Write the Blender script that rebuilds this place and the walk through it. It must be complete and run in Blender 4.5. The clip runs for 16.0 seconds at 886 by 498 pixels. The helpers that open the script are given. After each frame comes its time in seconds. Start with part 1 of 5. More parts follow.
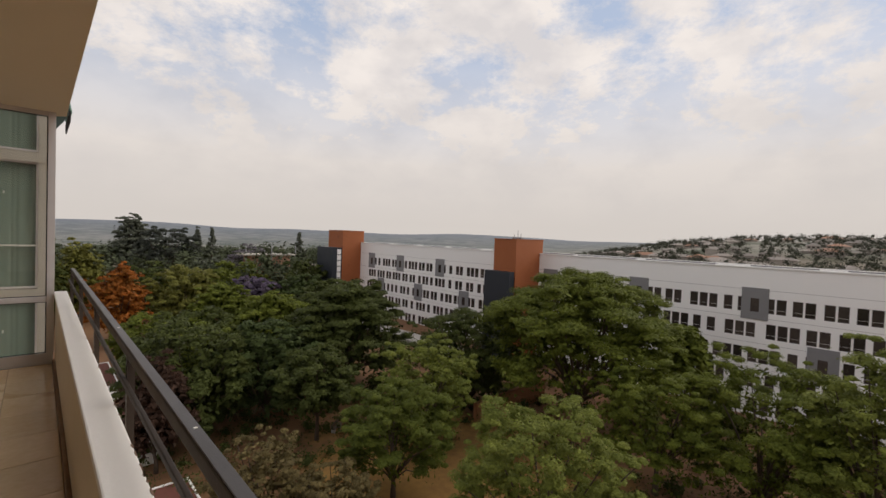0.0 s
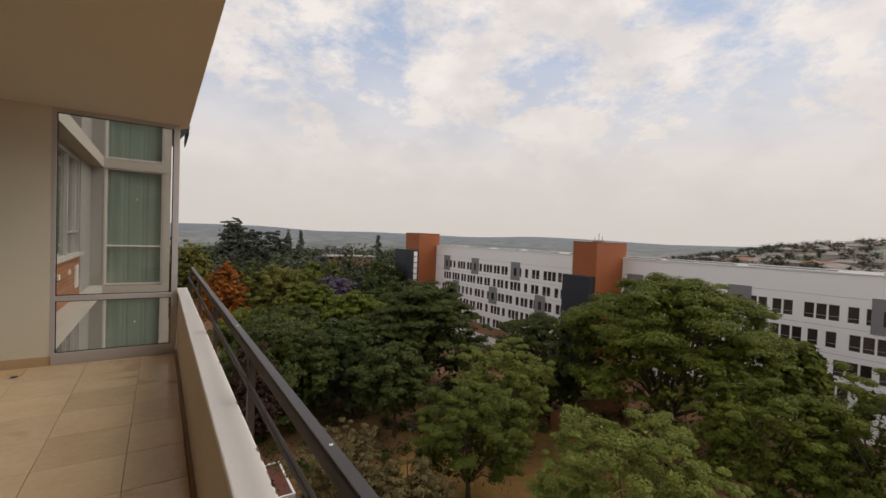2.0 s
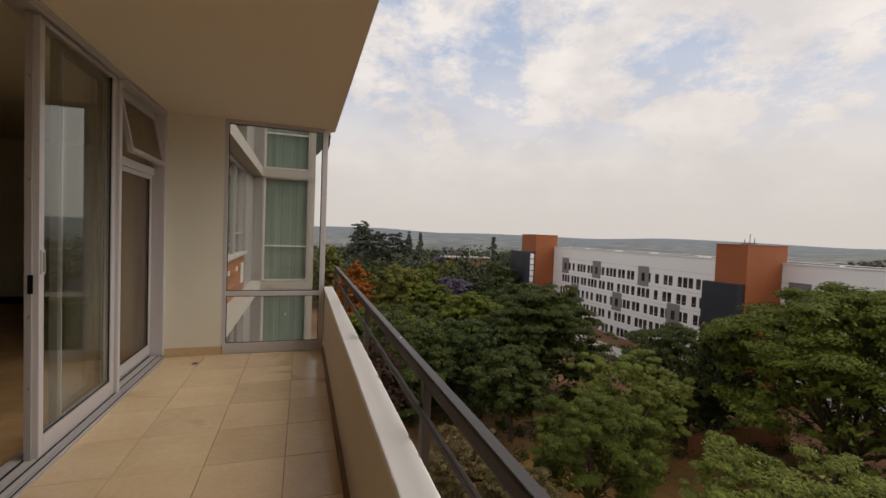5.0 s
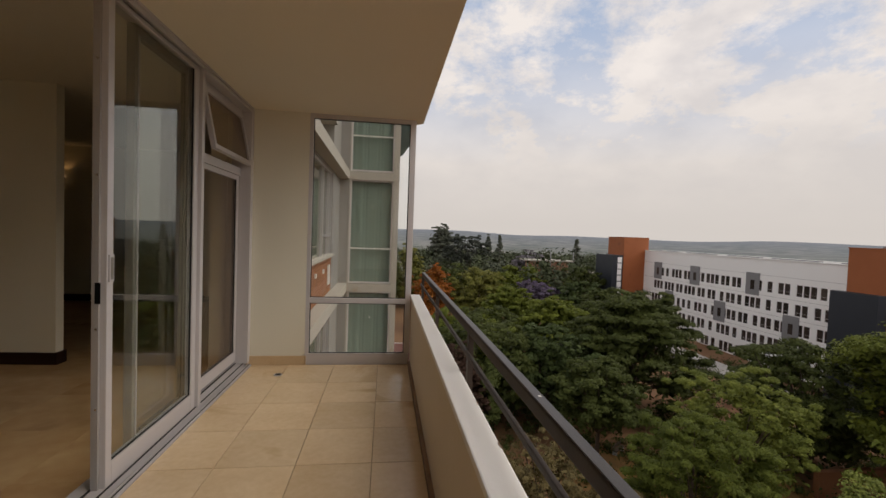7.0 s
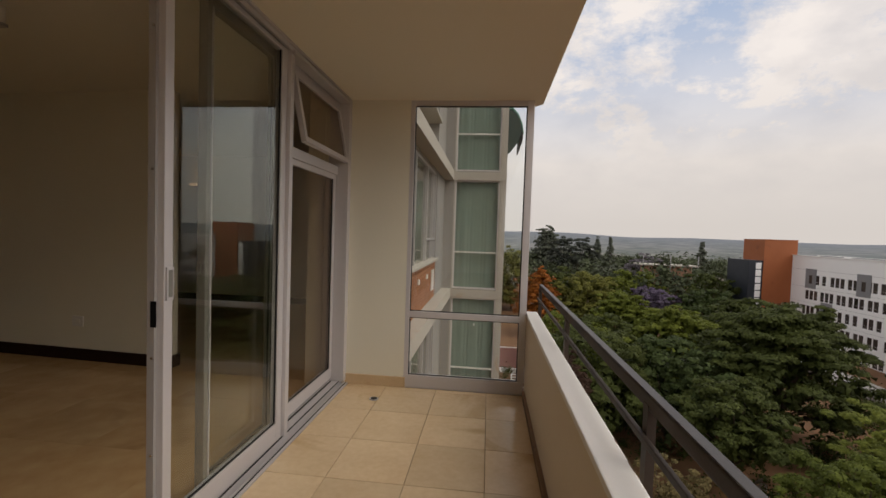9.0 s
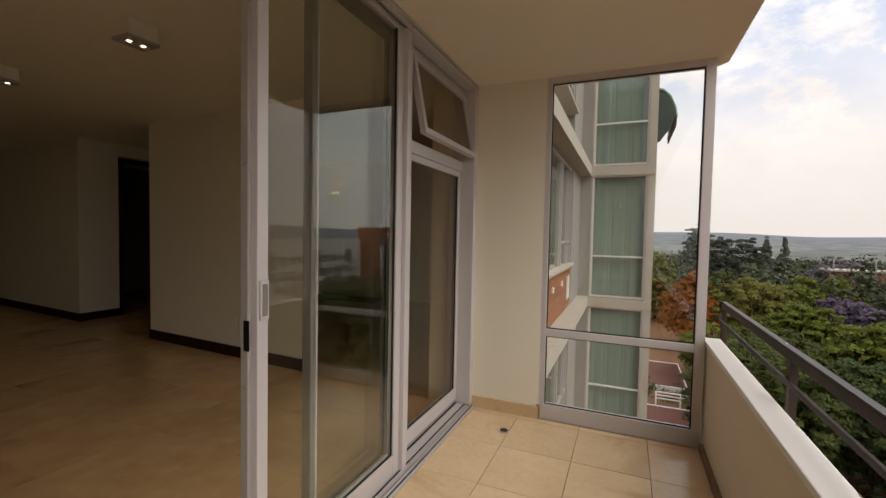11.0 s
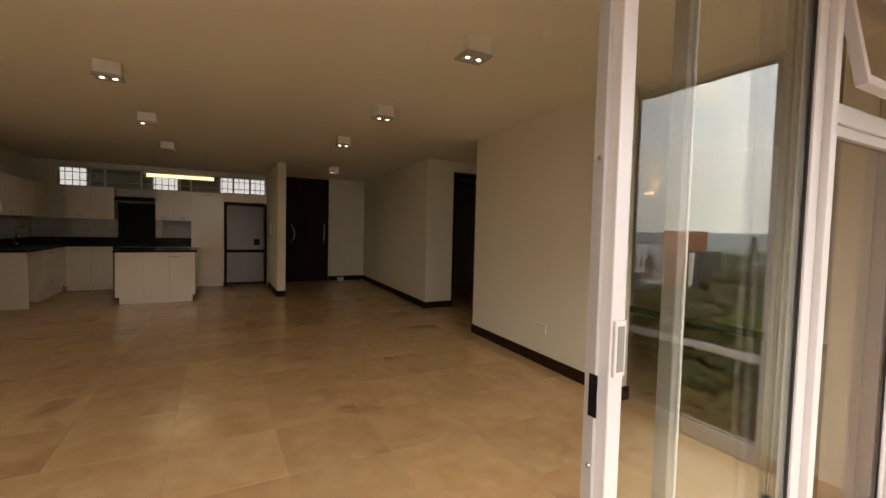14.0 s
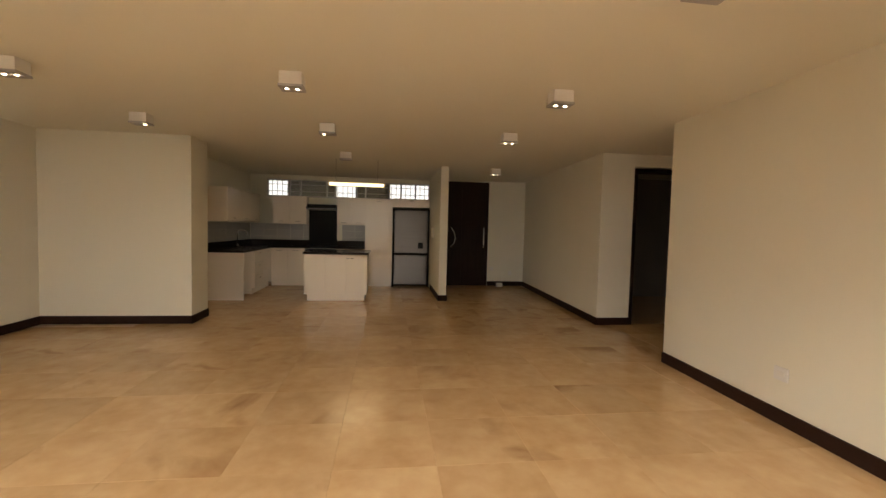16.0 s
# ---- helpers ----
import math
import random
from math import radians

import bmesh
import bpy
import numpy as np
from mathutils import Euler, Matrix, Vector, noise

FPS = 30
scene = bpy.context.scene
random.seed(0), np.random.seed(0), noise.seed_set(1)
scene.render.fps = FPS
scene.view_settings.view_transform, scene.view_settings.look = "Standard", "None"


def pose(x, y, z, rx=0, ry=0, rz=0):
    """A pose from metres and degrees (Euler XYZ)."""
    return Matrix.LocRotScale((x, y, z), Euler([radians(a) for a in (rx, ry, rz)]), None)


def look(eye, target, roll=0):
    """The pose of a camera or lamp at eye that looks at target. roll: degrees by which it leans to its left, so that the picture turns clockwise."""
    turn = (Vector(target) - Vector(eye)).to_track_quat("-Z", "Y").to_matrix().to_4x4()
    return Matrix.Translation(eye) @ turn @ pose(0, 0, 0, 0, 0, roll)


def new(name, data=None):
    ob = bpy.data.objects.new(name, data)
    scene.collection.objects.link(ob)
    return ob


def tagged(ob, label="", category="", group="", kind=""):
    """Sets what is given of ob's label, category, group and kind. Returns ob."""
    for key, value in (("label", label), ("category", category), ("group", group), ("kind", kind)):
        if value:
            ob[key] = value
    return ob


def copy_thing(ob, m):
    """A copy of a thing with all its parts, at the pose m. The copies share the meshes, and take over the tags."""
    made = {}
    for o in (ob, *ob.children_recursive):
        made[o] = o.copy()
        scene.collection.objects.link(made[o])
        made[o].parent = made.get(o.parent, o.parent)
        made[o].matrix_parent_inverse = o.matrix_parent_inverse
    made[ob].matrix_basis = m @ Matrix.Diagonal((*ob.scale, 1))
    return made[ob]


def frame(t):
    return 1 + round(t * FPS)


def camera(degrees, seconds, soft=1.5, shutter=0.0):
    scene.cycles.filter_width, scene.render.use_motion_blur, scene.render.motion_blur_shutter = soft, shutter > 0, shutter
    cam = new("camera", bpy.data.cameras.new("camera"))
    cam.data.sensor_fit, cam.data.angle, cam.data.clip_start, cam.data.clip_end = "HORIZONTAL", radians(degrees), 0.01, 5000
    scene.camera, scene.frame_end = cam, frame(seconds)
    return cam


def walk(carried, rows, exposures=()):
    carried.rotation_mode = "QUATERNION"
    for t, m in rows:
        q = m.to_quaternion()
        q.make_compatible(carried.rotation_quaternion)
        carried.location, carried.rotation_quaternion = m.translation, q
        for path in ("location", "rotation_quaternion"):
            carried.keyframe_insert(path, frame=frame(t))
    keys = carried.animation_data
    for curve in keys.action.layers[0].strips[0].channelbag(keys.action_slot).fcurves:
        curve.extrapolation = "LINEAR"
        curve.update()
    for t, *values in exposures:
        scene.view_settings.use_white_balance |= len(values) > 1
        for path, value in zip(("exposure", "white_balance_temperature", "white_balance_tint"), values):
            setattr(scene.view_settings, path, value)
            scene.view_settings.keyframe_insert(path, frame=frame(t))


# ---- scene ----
cam = camera(92.3, 16.0)

PATH = [
    (0, (1.414, -0.771, 1.353), (2.794, 0.676, 1.297), 2.1),
    (0.5, (1.409, -0.725, 1.355), (2.728, 0.778, 1.298), 2.0),
    (1, (1.394, -0.657, 1.35), (2.653, 0.896, 1.292), 2.1),
    (1.5, (1.388, -0.581, 1.335), (2.576, 1.027, 1.28), 2.2),
    (2, (1.374, -0.543, 1.338), (2.482, 1.121, 1.282), 2.2),
    (2.5, (1.367, -0.536, 1.342), (2.381, 1.188, 1.284), 2.2),
    (3, (1.362, -0.493, 1.33), (2.281, 1.282, 1.271), 2.3),
    (3.5, (1.345, -0.392, 1.328), (2.185, 1.422, 1.265), 2.2),
    (4, (1.323, -0.277, 1.332), (2.094, 1.567, 1.266), 2.3),
    (4.5, (1.308, -0.173, 1.321), (2.006, 1.7, 1.254), 2.2),
    (7, (1.271, 0.556, 1.305), (1.539, 2.537, 1.234), 2.1),
    (7.5, (1.26, 0.727, 1.306), (1.395, 2.722, 1.239), 1.9),
    (8, (1.232, 0.904, 1.318), (1.256, 2.903, 1.246), 2.1),
    (10.5, (1.164, 1.632, 1.317), (0.529, 3.527, 1.237), 1.1),
    (11, (1.073, 1.717, 1.319), (0.28, 3.551, 1.239), 1.1),
    (11.5, (1.021, 1.79, 1.325), (0.036, 3.529, 1.246), 1.1),
    (12, (0.96, 1.868, 1.354), (-0.235, 3.47, 1.265), 1.0),
    (12.5, (0.923, 1.912, 1.35), (-0.446, 3.368, 1.265), 1.1),
    (13, (0.879, 1.926, 1.344), (-0.641, 3.223, 1.259), 1.3),
    (13.5, (0.791, 1.93, 1.342), (-0.864, 3.048, 1.252), 1.3),
    (14, (0.642, 1.946, 1.349), (-1.12, 2.889, 1.254), 1.4),
    (14.5, (0.515, 1.97, 1.348), (-1.337, 2.719, 1.253), 1.4),
    (15, (0.361, 2.019, 1.354), (-1.562, 2.563, 1.257), 1.3),
    (15.5, (0.223, 2.026, 1.353), (-1.741, 2.387, 1.256), 1.3),
    (16, (0.06, 1.986, 1.371), (-1.92, 2.249, 1.272), 1.4),
]
walk(cam, [(t, look(eye, target, roll)) for t, eye, target, roll in PATH],
     exposures=[(0.0, 0.0, 6950, 11), (4.0, 0.0, 6950, 11), (8.0, 0.0, 6950, 11), (10.5, 0.3, 6950, 11), (11.5, 0.65, 6950, 11), (12.5, 1.12, 6950, 11), (13.5, 1.72, 6950, 11), (14.5, 2.24, 6950, 11), (15.2, 2.52, 6950, 11), (16.0, 2.92, 6950, 11)])

# ---- world, sun, exposure ----
world = bpy.data.worlds.new("sky")
scene.world = world
world.use_nodes = True
wn, wl = world.node_tree.nodes, world.node_tree.links
wn.clear()


def wnode(kind, **kw):
    n = wn.new(kind)
    for k, v in kw.items():
        n.inputs[k].default_value = v
    return n


w_out = wn.new("ShaderNodeOutputWorld")
w_bg = wnode("ShaderNodeBackground", Strength=1.0)
w_sky = wn.new("ShaderNodeTexSky")
w_sky.sky_type = "NISHITA"
w_sky.sun_disc = False
w_sky.sun_elevation = radians(44)
w_sky.sun_rotation = radians(111)
w_scale = wn.new("ShaderNodeVectorMath")
w_scale.operation = "SCALE"
w_scale.inputs["Scale"].default_value = 0.105
wl.new(w_sky.outputs[0], w_scale.inputs[0])
w_co = wn.new("ShaderNodeTexCoord")
w_sep = wn.new("ShaderNodeSeparateXYZ")
wl.new(w_co.outputs["Generated"], w_sep.inputs[0])
w_puff = wn.new("ShaderNodeMapping")
w_puff.inputs["Scale"].default_value = (1.0, 1.0, 1.7)
w_puff.inputs["Location"].default_value = (0.35, 0.1, 0.0)
w_puff.inputs["Rotation"].default_value = (0.0, 0.0, radians(15))
wl.new(w_co.outputs["Generated"], w_puff.inputs["Vector"])
w_noise = wnode("ShaderNodeTexNoise", Scale=5.2, Detail=13.0, Roughness=0.66, Distortion=0.1)
wl.new(w_puff.outputs[0], w_noise.inputs["Vector"])
w_ramp = wn.new("ShaderNodeValToRGB")
w_ramp.color_ramp.elements[0].position = 0.37
w_ramp.color_ramp.elements[1].position = 0.54
wl.new(w_noise.outputs["Fac"], w_ramp.inputs[0])
# the veil thickens towards the horizon
w_veil = wn.new("ShaderNodeMapRange")
w_veil.inputs["From Min"].default_value = 0.42
w_veil.inputs["From Max"].default_value = 0.16
w_veil.clamp = True
wl.new(w_sep.outputs["Z"], w_veil.inputs["Value"])
w_max = wn.new("ShaderNodeMath")
w_max.operation = "MAXIMUM"
wl.new(w_ramp.outputs[0], w_max.inputs[0])
wl.new(w_veil.outputs[0], w_max.inputs[1])
# cloud shading, light tops and greyer bellies
w_noise2 = wnode("ShaderNodeTexNoise", Scale=6.0, Detail=8.0, Roughness=0.55)
wl.new(w_puff.outputs[0], w_noise2.inputs["Vector"])
w_cloud = wn.new("ShaderNodeValToRGB")
w_cloud.color_ramp.elements[0].position = 0.36
w_cloud.color_ramp.elements[0].color = (0.69, 0.68, 0.71, 1)
w_cloud.color_ramp.elements[1].position = 0.6
w_cloud.color_ramp.elements[1].color = (0.86, 0.83, 0.83, 1)
wl.new(w_noise2.outputs["Fac"], w_cloud.inputs[0])
w_haze = wn.new("ShaderNodeMix")
w_haze.data_type = "RGBA"
w_haze.inputs["B"].default_value = (0.63, 0.605, 0.595, 1)
w_hm = wn.new("ShaderNodeMapRange")
w_hm.inputs["From Min"].default_value = 0.34
w_hm.inputs["From Max"].default_value = 0.03
w_hm.clamp = True
wl.new(w_sep.outputs["Z"], w_hm.inputs["Value"])
wl.new(w_hm.outputs[0], w_haze.inputs["Factor"])
wl.new(w_cloud.outputs[0], w_haze.inputs["A"])
w_mix = wn.new("ShaderNodeMix")
w_mix.data_type = "RGBA"
wl.new(w_max.outputs[0], w_mix.inputs["Factor"])
w_blue = wn.new("ShaderNodeMix")
w_blue.data_type = "RGBA"
w_blue.inputs["Factor"].default_value = 0.75
w_blue.inputs["B"].default_value = (0.48, 0.59, 0.80, 1)
wl.new(w_scale.outputs[0], w_blue.inputs["A"])
wl.new(w_blue.outputs["Result"], w_mix.inputs["A"])
wl.new(w_haze.outputs["Result"], w_mix.inputs["B"])
wl.new(w_mix.outputs["Result"], w_bg.inputs["Color"])
wl.new(w_bg.outputs[0], w_out.inputs[0])

sun = new("sun", bpy.data.lights.new("sun", "SUN"))
sun.data.energy = 1.5
sun.data.angle = radians(60)
sun.data.color = (1.0, 0.95, 0.88)
sun.matrix_world = look((0, 0, 60), (-58, 22, 0))

# ---- materials ----
MATS = {}


def mat(name, col, rough=0.6, metal=0.0, col2=None, scale=6.0, fine=60.0, amount=0.5, bump=0.0, bump_scale=None,
        spec=0.5, rand=0.0, island=0.0, stretch=(1, 1, 1), stain=None, stain_at=0.62):
    """A procedural surface: two colours over a coarse and a fine noise, an optional stain, fine relief, and variation by piece."""
    m = bpy.data.materials.new(name)
    m.use_nodes = True
    n, l = m.node_tree.nodes, m.node_tree.links
    p = n["Principled BSDF"]
    p.inputs["Metallic"].default_value = metal
    p.inputs["Specular IOR Level"].default_value = spec
    co = n.new("ShaderNodeTexCoord")
    mp = n.new("ShaderNodeMapping")
    mp.inputs["Scale"].default_value = stretch
    l.new(co.outputs["Object"], mp.inputs[0])
    vec = mp.outputs[0]
    if rand:
        info = n.new("ShaderNodeObjectInfo")
        sh = n.new("ShaderNodeVectorMath")
        sh.operation = "MULTIPLY_ADD"
        sh.inputs[1].default_value = (37, 53, 29)
        l.new(info.outputs["Random"], sh.inputs[0])
        l.new(vec, sh.inputs[2])
        vec = sh.outputs[0]
    a = n.new("ShaderNodeTexNoise")
    a.inputs["Scale"].default_value, a.inputs["Detail"].default_value, a.inputs["Roughness"].default_value = scale, 5, 0.6
    b = n.new("ShaderNodeTexNoise")
    b.inputs["Scale"].default_value, b.inputs["Detail"].default_value = fine, 3
    l.new(vec, a.inputs["Vector"])
    l.new(vec, b.inputs["Vector"])
    mixf = n.new("ShaderNodeMix")
    mixf.inputs["Factor"].default_value = 0.35
    l.new(a.outputs["Fac"], mixf.inputs["A"])
    l.new(b.outputs["Fac"], mixf.inputs["B"])
    rng = n.new("ShaderNodeMapRange")
    rng.inputs["From Min"].default_value, rng.inputs["From Max"].default_value = 0.5 - 0.22, 0.5 + 0.22
    l.new(mixf.outputs["Result"], rng.inputs["Value"])
    mul = n.new("ShaderNodeMath")
    mul.operation = "MULTIPLY"
    mul.inputs[1].default_value = amount
    l.new(rng.outputs[0], mul.inputs[0])
    mx = n.new("ShaderNodeMix")
    mx.data_type = "RGBA"
    c2 = col2 or tuple(c * 0.82 for c in col)
    mx.inputs["A"].default_value, mx.inputs["B"].default_value = (*col, 1), (*c2, 1)
    l.new(mul.outputs[0], mx.inputs["Factor"])
    out = mx.outputs["Result"]
    if stain:
        s = n.new("ShaderNodeTexNoise")
        s.inputs["Scale"].default_value, s.inputs["Detail"].default_value, s.inputs["Distortion"].default_value = scale * 0.55, 6, 0.8
        l.new(vec, s.inputs["Vector"])
        sr = n.new("ShaderNodeMapRange")
        sr.inputs["From Min"].default_value, sr.inputs["From Max"].default_value = stain_at, stain_at + 0.14
        l.new(s.outputs["Fac"], sr.inputs["Value"])
        sm = n.new("ShaderNodeMix")
        sm.data_type = "RGBA"
        sm.inputs["B"].default_value = (*stain, 1)
        l.new(out, sm.inputs["A"])
        l.new(sr.outputs[0], sm.inputs["Factor"])
        out = sm.outputs["Result"]
    if rand or island:
        src = n.new("ShaderNodeObjectInfo").outputs["Random"] if rand else n.new("ShaderNodeNewGeometry").outputs["Random Per Island"]
        k = rand or island
        rr = n.new("ShaderNodeMapRange")
        rr.inputs["To Min"].default_value, rr.inputs["To Max"].default_value = 1 - k, 1 + k
        l.new(src, rr.inputs["Value"])
        hs = n.new("ShaderNodeHueSaturation")
        l.new(rr.outputs[0], hs.inputs["Value"])
        l.new(out, hs.inputs["Color"])
        out = hs.outputs["Color"]
    l.new(out, p.inputs["Base Color"])
    ro = n.new("ShaderNodeMapRange")
    ro.inputs["To Min"].default_value, ro.inputs["To Max"].default_value = max(0.03, rough * 0.85), min(1, rough * 1.15)
    l.new(a.outputs["Fac"], ro.inputs["Value"])
    l.new(ro.outputs[0], p.inputs["Roughness"])
    if bump:
        bp = n.new("ShaderNodeBump")
        bp.inputs["Strength"].default_value = min(1.0, bump)
        bp.inputs["Distance"].default_value = 0.01
        if bump_scale:
            c = n.new("ShaderNodeTexNoise")
            c.inputs["Scale"].default_value, c.inputs["Detail"].default_value = bump_scale, 4
            l.new(vec, c.inputs["Vector"])
            l.new(c.outputs["Fac"], bp.inputs["Height"])
        else:
            l.new(b.outputs["Fac"], bp.inputs["Height"])
        l.new(bp.outputs[0], p.inputs["Normal"])
    MATS[name] = m
    return m


def glass(name, tint, ior=1.5):
    """Window glass, a solid tinted pane."""
    m = bpy.data.materials.new(name)
    m.use_nodes = True
    n, l = m.node_tree.nodes, m.node_tree.links
    n.clear()
    o = n.new("ShaderNodeOutputMaterial")
    g_ = n.new("ShaderNodeBsdfGlass")
    g_.inputs["Color"].default_value = (*tint, 1)
    g_.inputs["Roughness"].default_value = 0.0
    g_.inputs["IOR"].default_value = ior
    l.new(g_.outputs[0], o.inputs[0])
    return m


def glow(name, col, strength):
    m = bpy.data.materials.new(name)
    m.use_nodes = True
    p = m.node_tree.nodes["Principled BSDF"]
    p.inputs["Base Color"].default_value = (0.8, 0.8, 0.8, 1)
    p.inputs["Emission Color"].default_value = (*col, 1)
    p.inputs["Emission Strength"].default_value = strength
    return m


PLASTER = mat("cream plaster", (0.79, 0.75, 0.62), 0.75, col2=(0.745, 0.705, 0.575), scale=1.3, fine=120, bump=0.12, bump_scale=220)
CEIL = mat("ceiling paint", (0.81, 0.78, 0.67), 0.8, col2=(0.77, 0.74, 0.63), scale=0.8, fine=90, bump=0.06, bump_scale=160)
SOFFIT = mat("balcony soffit paint", (0.87, 0.80, 0.65), 0.8, col2=(0.83, 0.76, 0.61), scale=0.9, fine=90, bump=0.1, bump_scale=160)
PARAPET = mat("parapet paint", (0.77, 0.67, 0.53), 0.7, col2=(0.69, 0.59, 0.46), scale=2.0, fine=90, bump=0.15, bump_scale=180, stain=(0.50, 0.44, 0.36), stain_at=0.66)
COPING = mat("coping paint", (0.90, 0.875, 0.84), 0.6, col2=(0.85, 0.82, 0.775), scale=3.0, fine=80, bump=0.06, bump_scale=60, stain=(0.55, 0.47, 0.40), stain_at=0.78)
TILE_OUT = mat("balcony travertine", (0.80, 0.62, 0.405), 0.19, col2=(0.64, 0.45, 0.26), scale=2.4, fine=30, amount=0.9, bump=0.06, rand=0.07, stain=(0.50, 0.31, 0.15), stain_at=0.60)
TILE_IN = mat("polished travertine", (0.64, 0.445, 0.24), 0.20, spec=0.5, col2=(0.44, 0.255, 0.112), scale=1.9, fine=8, amount=0.95, bump=0.008, rand=0.06, stain=(0.34, 0.185, 0.085), stain_at=0.60)
GROUT = mat("brown grout", (0.40, 0.28, 0.165), 0.85, scale=8, bump=0.2)
GROUT_IN = mat("sandy grout", (0.56, 0.39, 0.23), 0.6, scale=8, bump=0.1)
SKIRT_STONE = mat("stone skirting", (0.66, 0.49, 0.30), 0.45, col2=(0.55, 0.38, 0.21), scale=7, fine=50, amount=0.9)
# brown stone with the shade at the parapet's foot in its colour
FOOT_STONE = mat("brown stone darkened for shade", (0.36, 0.22, 0.125), 0.6, col2=(0.20, 0.115, 0.065), scale=5, fine=40, amount=1.0, bump=0.1)
SKIRT = mat("dark wood skirting", (0.026, 0.010, 0.006), 0.6, spec=0.2, col2=(0.017, 0.007, 0.004), scale=5, fine=60, stretch=(1, 6, 6))
CHIP = mat("chipped paint edge", (0.20, 0.13, 0.09), 0.9, scale=30)
ALU = mat("powder-coated aluminium", (0.61, 0.58, 0.58), 0.38, 0.15, col2=(0.54, 0.51, 0.51), scale=2.0, fine=150, bump=0.03)
ALU_GREY = mat("weathered aluminium", (0.46, 0.44, 0.43), 0.45, 0.3, col2=(0.38, 0.36, 0.35), scale=4.0, fine=90, bump=0.05)
# the same aluminium with shade put into its colour
ALU_SHADE = mat("aluminium darkened for shade", (0.24, 0.225, 0.20), 0.5, 0.2, col2=(0.20, 0.19, 0.165), scale=3.0, fine=120, bump=0.03)
RUBBER = mat("black seal", (0.012, 0.012, 0.012), 0.6)
STEEL_RAIL = mat("dark painted steel", (0.060, 0.046, 0.038), 0.55, 0.0, spec=0.22, col2=(0.034, 0.026, 0.022), scale=9, fine=120, bump=0.08)
RAIL_TOP = mat("worn dark rail paint", (0.055, 0.047, 0.045), 0.42, 0.0, spec=0.45, col2=(0.025, 0.021, 0.02), scale=5, fine=80, bump=0.08, stretch=(6, 1, 6))
GLASS = glass("clear glass", (0.985, 0.995, 0.99))
GLASS_GREY = glass("grey tinted glass", (0.94, 0.95, 0.925), 1.5)
GLASS_BROWN = glass("brown-grey tinted glass", (0.80, 0.76, 0.72))
# grey tint added to dim the sky through the strip window
GLASS_DIM = glass("grey dimming glass", (0.52, 0.53, 0.53))
GLASS_GREEN = glass("green tinted glass", (0.87, 0.925, 0.905))
CURTAIN = mat("pale sheer curtain", (0.35, 0.375, 0.34), 0.9, col2=(0.28, 0.305, 0.275), scale=3, fine=40, stretch=(14, 14, 0.6))
DRAPE = mat("dark drawn drape", (0.15, 0.125, 0.105), 0.9, col2=(0.09, 0.075, 0.065), scale=3, fine=40, stretch=(14, 14, 0.6))
GREYWALL = mat("grey render", (0.31, 0.295, 0.27), 0.85, col2=(0.25, 0.235, 0.215), scale=1.6, fine=60, bump=0.2, bump_scale=60, stain=(0.30, 0.26, 0.22))
SLAB = mat("weathered white slab", (0.46, 0.425, 0.365), 0.8, col2=(0.37, 0.335, 0.28), scale=2.2, fine=40, bump=0.25, bump_scale=50, stain=(0.40, 0.24, 0.12), stain_at=0.63)
BRICK = mat("terracotta brick", (0.32, 0.135, 0.058), 0.8, col2=(0.22, 0.09, 0.04), scale=5, fine=40, rand=0.16, bump=0.3)
MORTAR = mat("brick mortar", (0.33, 0.19, 0.12), 0.9, scale=12, bump=0.2)
AWN_END = mat("dark awning cloth", (0.055, 0.085, 0.075), 0.85, col2=(0.035, 0.045, 0.042), scale=3, fine=30, bump=0.2)
TARP = mat("green striped canvas", (0.06, 0.28, 0.20), 0.75, col2=(0.34, 0.50, 0.42), scale=9, fine=30, amount=0.8, bump=0.2)
WOOD_DOOR = mat("dark stained door", (0.026, 0.011, 0.007), 0.55, spec=0.2, col2=(0.014, 0.006, 0.004), scale=2.5, fine=30, amount=0.9, stretch=(8, 8, 0.7), bump=0.06)
CHROME = mat("brushed steel", (0.60, 0.58, 0.56), 0.25, 1.0, scale=4, fine=120)
FRIDGE = mat("stainless fridge front", (0.13, 0.12, 0.112), 0.34, 0.85, col2=(0.095, 0.088, 0.08), scale=1.5, fine=220, stretch=(1, 1, 30), bump=0.02)
BLACK = mat("black glass", (0.006, 0.006, 0.007), 0.5, spec=0.12)
CAB = mat("glossy cream cabinet", (0.84, 0.75, 0.62), 0.16, col2=(0.81, 0.72, 0.59), scale=1.0, fine=50)
GRANITE = mat("black granite", (0.014, 0.010, 0.009), 0.18, col2=(0.035, 0.026, 0.022), scale=30, fine=220, amount=0.5, spec=0.12)
SPLASH = mat("grey splash tile", (0.42, 0.40, 0.37), 0.3, col2=(0.36, 0.34, 0.32), scale=4, fine=30, rand=0.05)
WHITE = mat("white plastic", (0.78, 0.75, 0.70), 0.4, scale=3)
LAMP_SHELL = mat("white lamp housing", (0.80, 0.76, 0.69), 0.5, scale=3)
# darker than the plaster: the unlit room's gloom sits in this colour
DARKVOID = mat("wall darkened for the unlit room", (0.30, 0.26, 0.22), 0.8, col2=(0.25, 0.22, 0.18), scale=1.2)
CONC = mat("concrete", (0.40, 0.38, 0.35), 0.85, col2=(0.30, 0.28, 0.26), scale=0.7, fine=12, bump=0.2)
FACADE = mat("white facade panels", (0.90, 0.885, 0.865), 0.6, col2=(0.86, 0.845, 0.825), scale=0.35, fine=5)
FACADE_SEAM = mat("facade joint", (0.50, 0.48, 0.47), 0.8, scale=1)
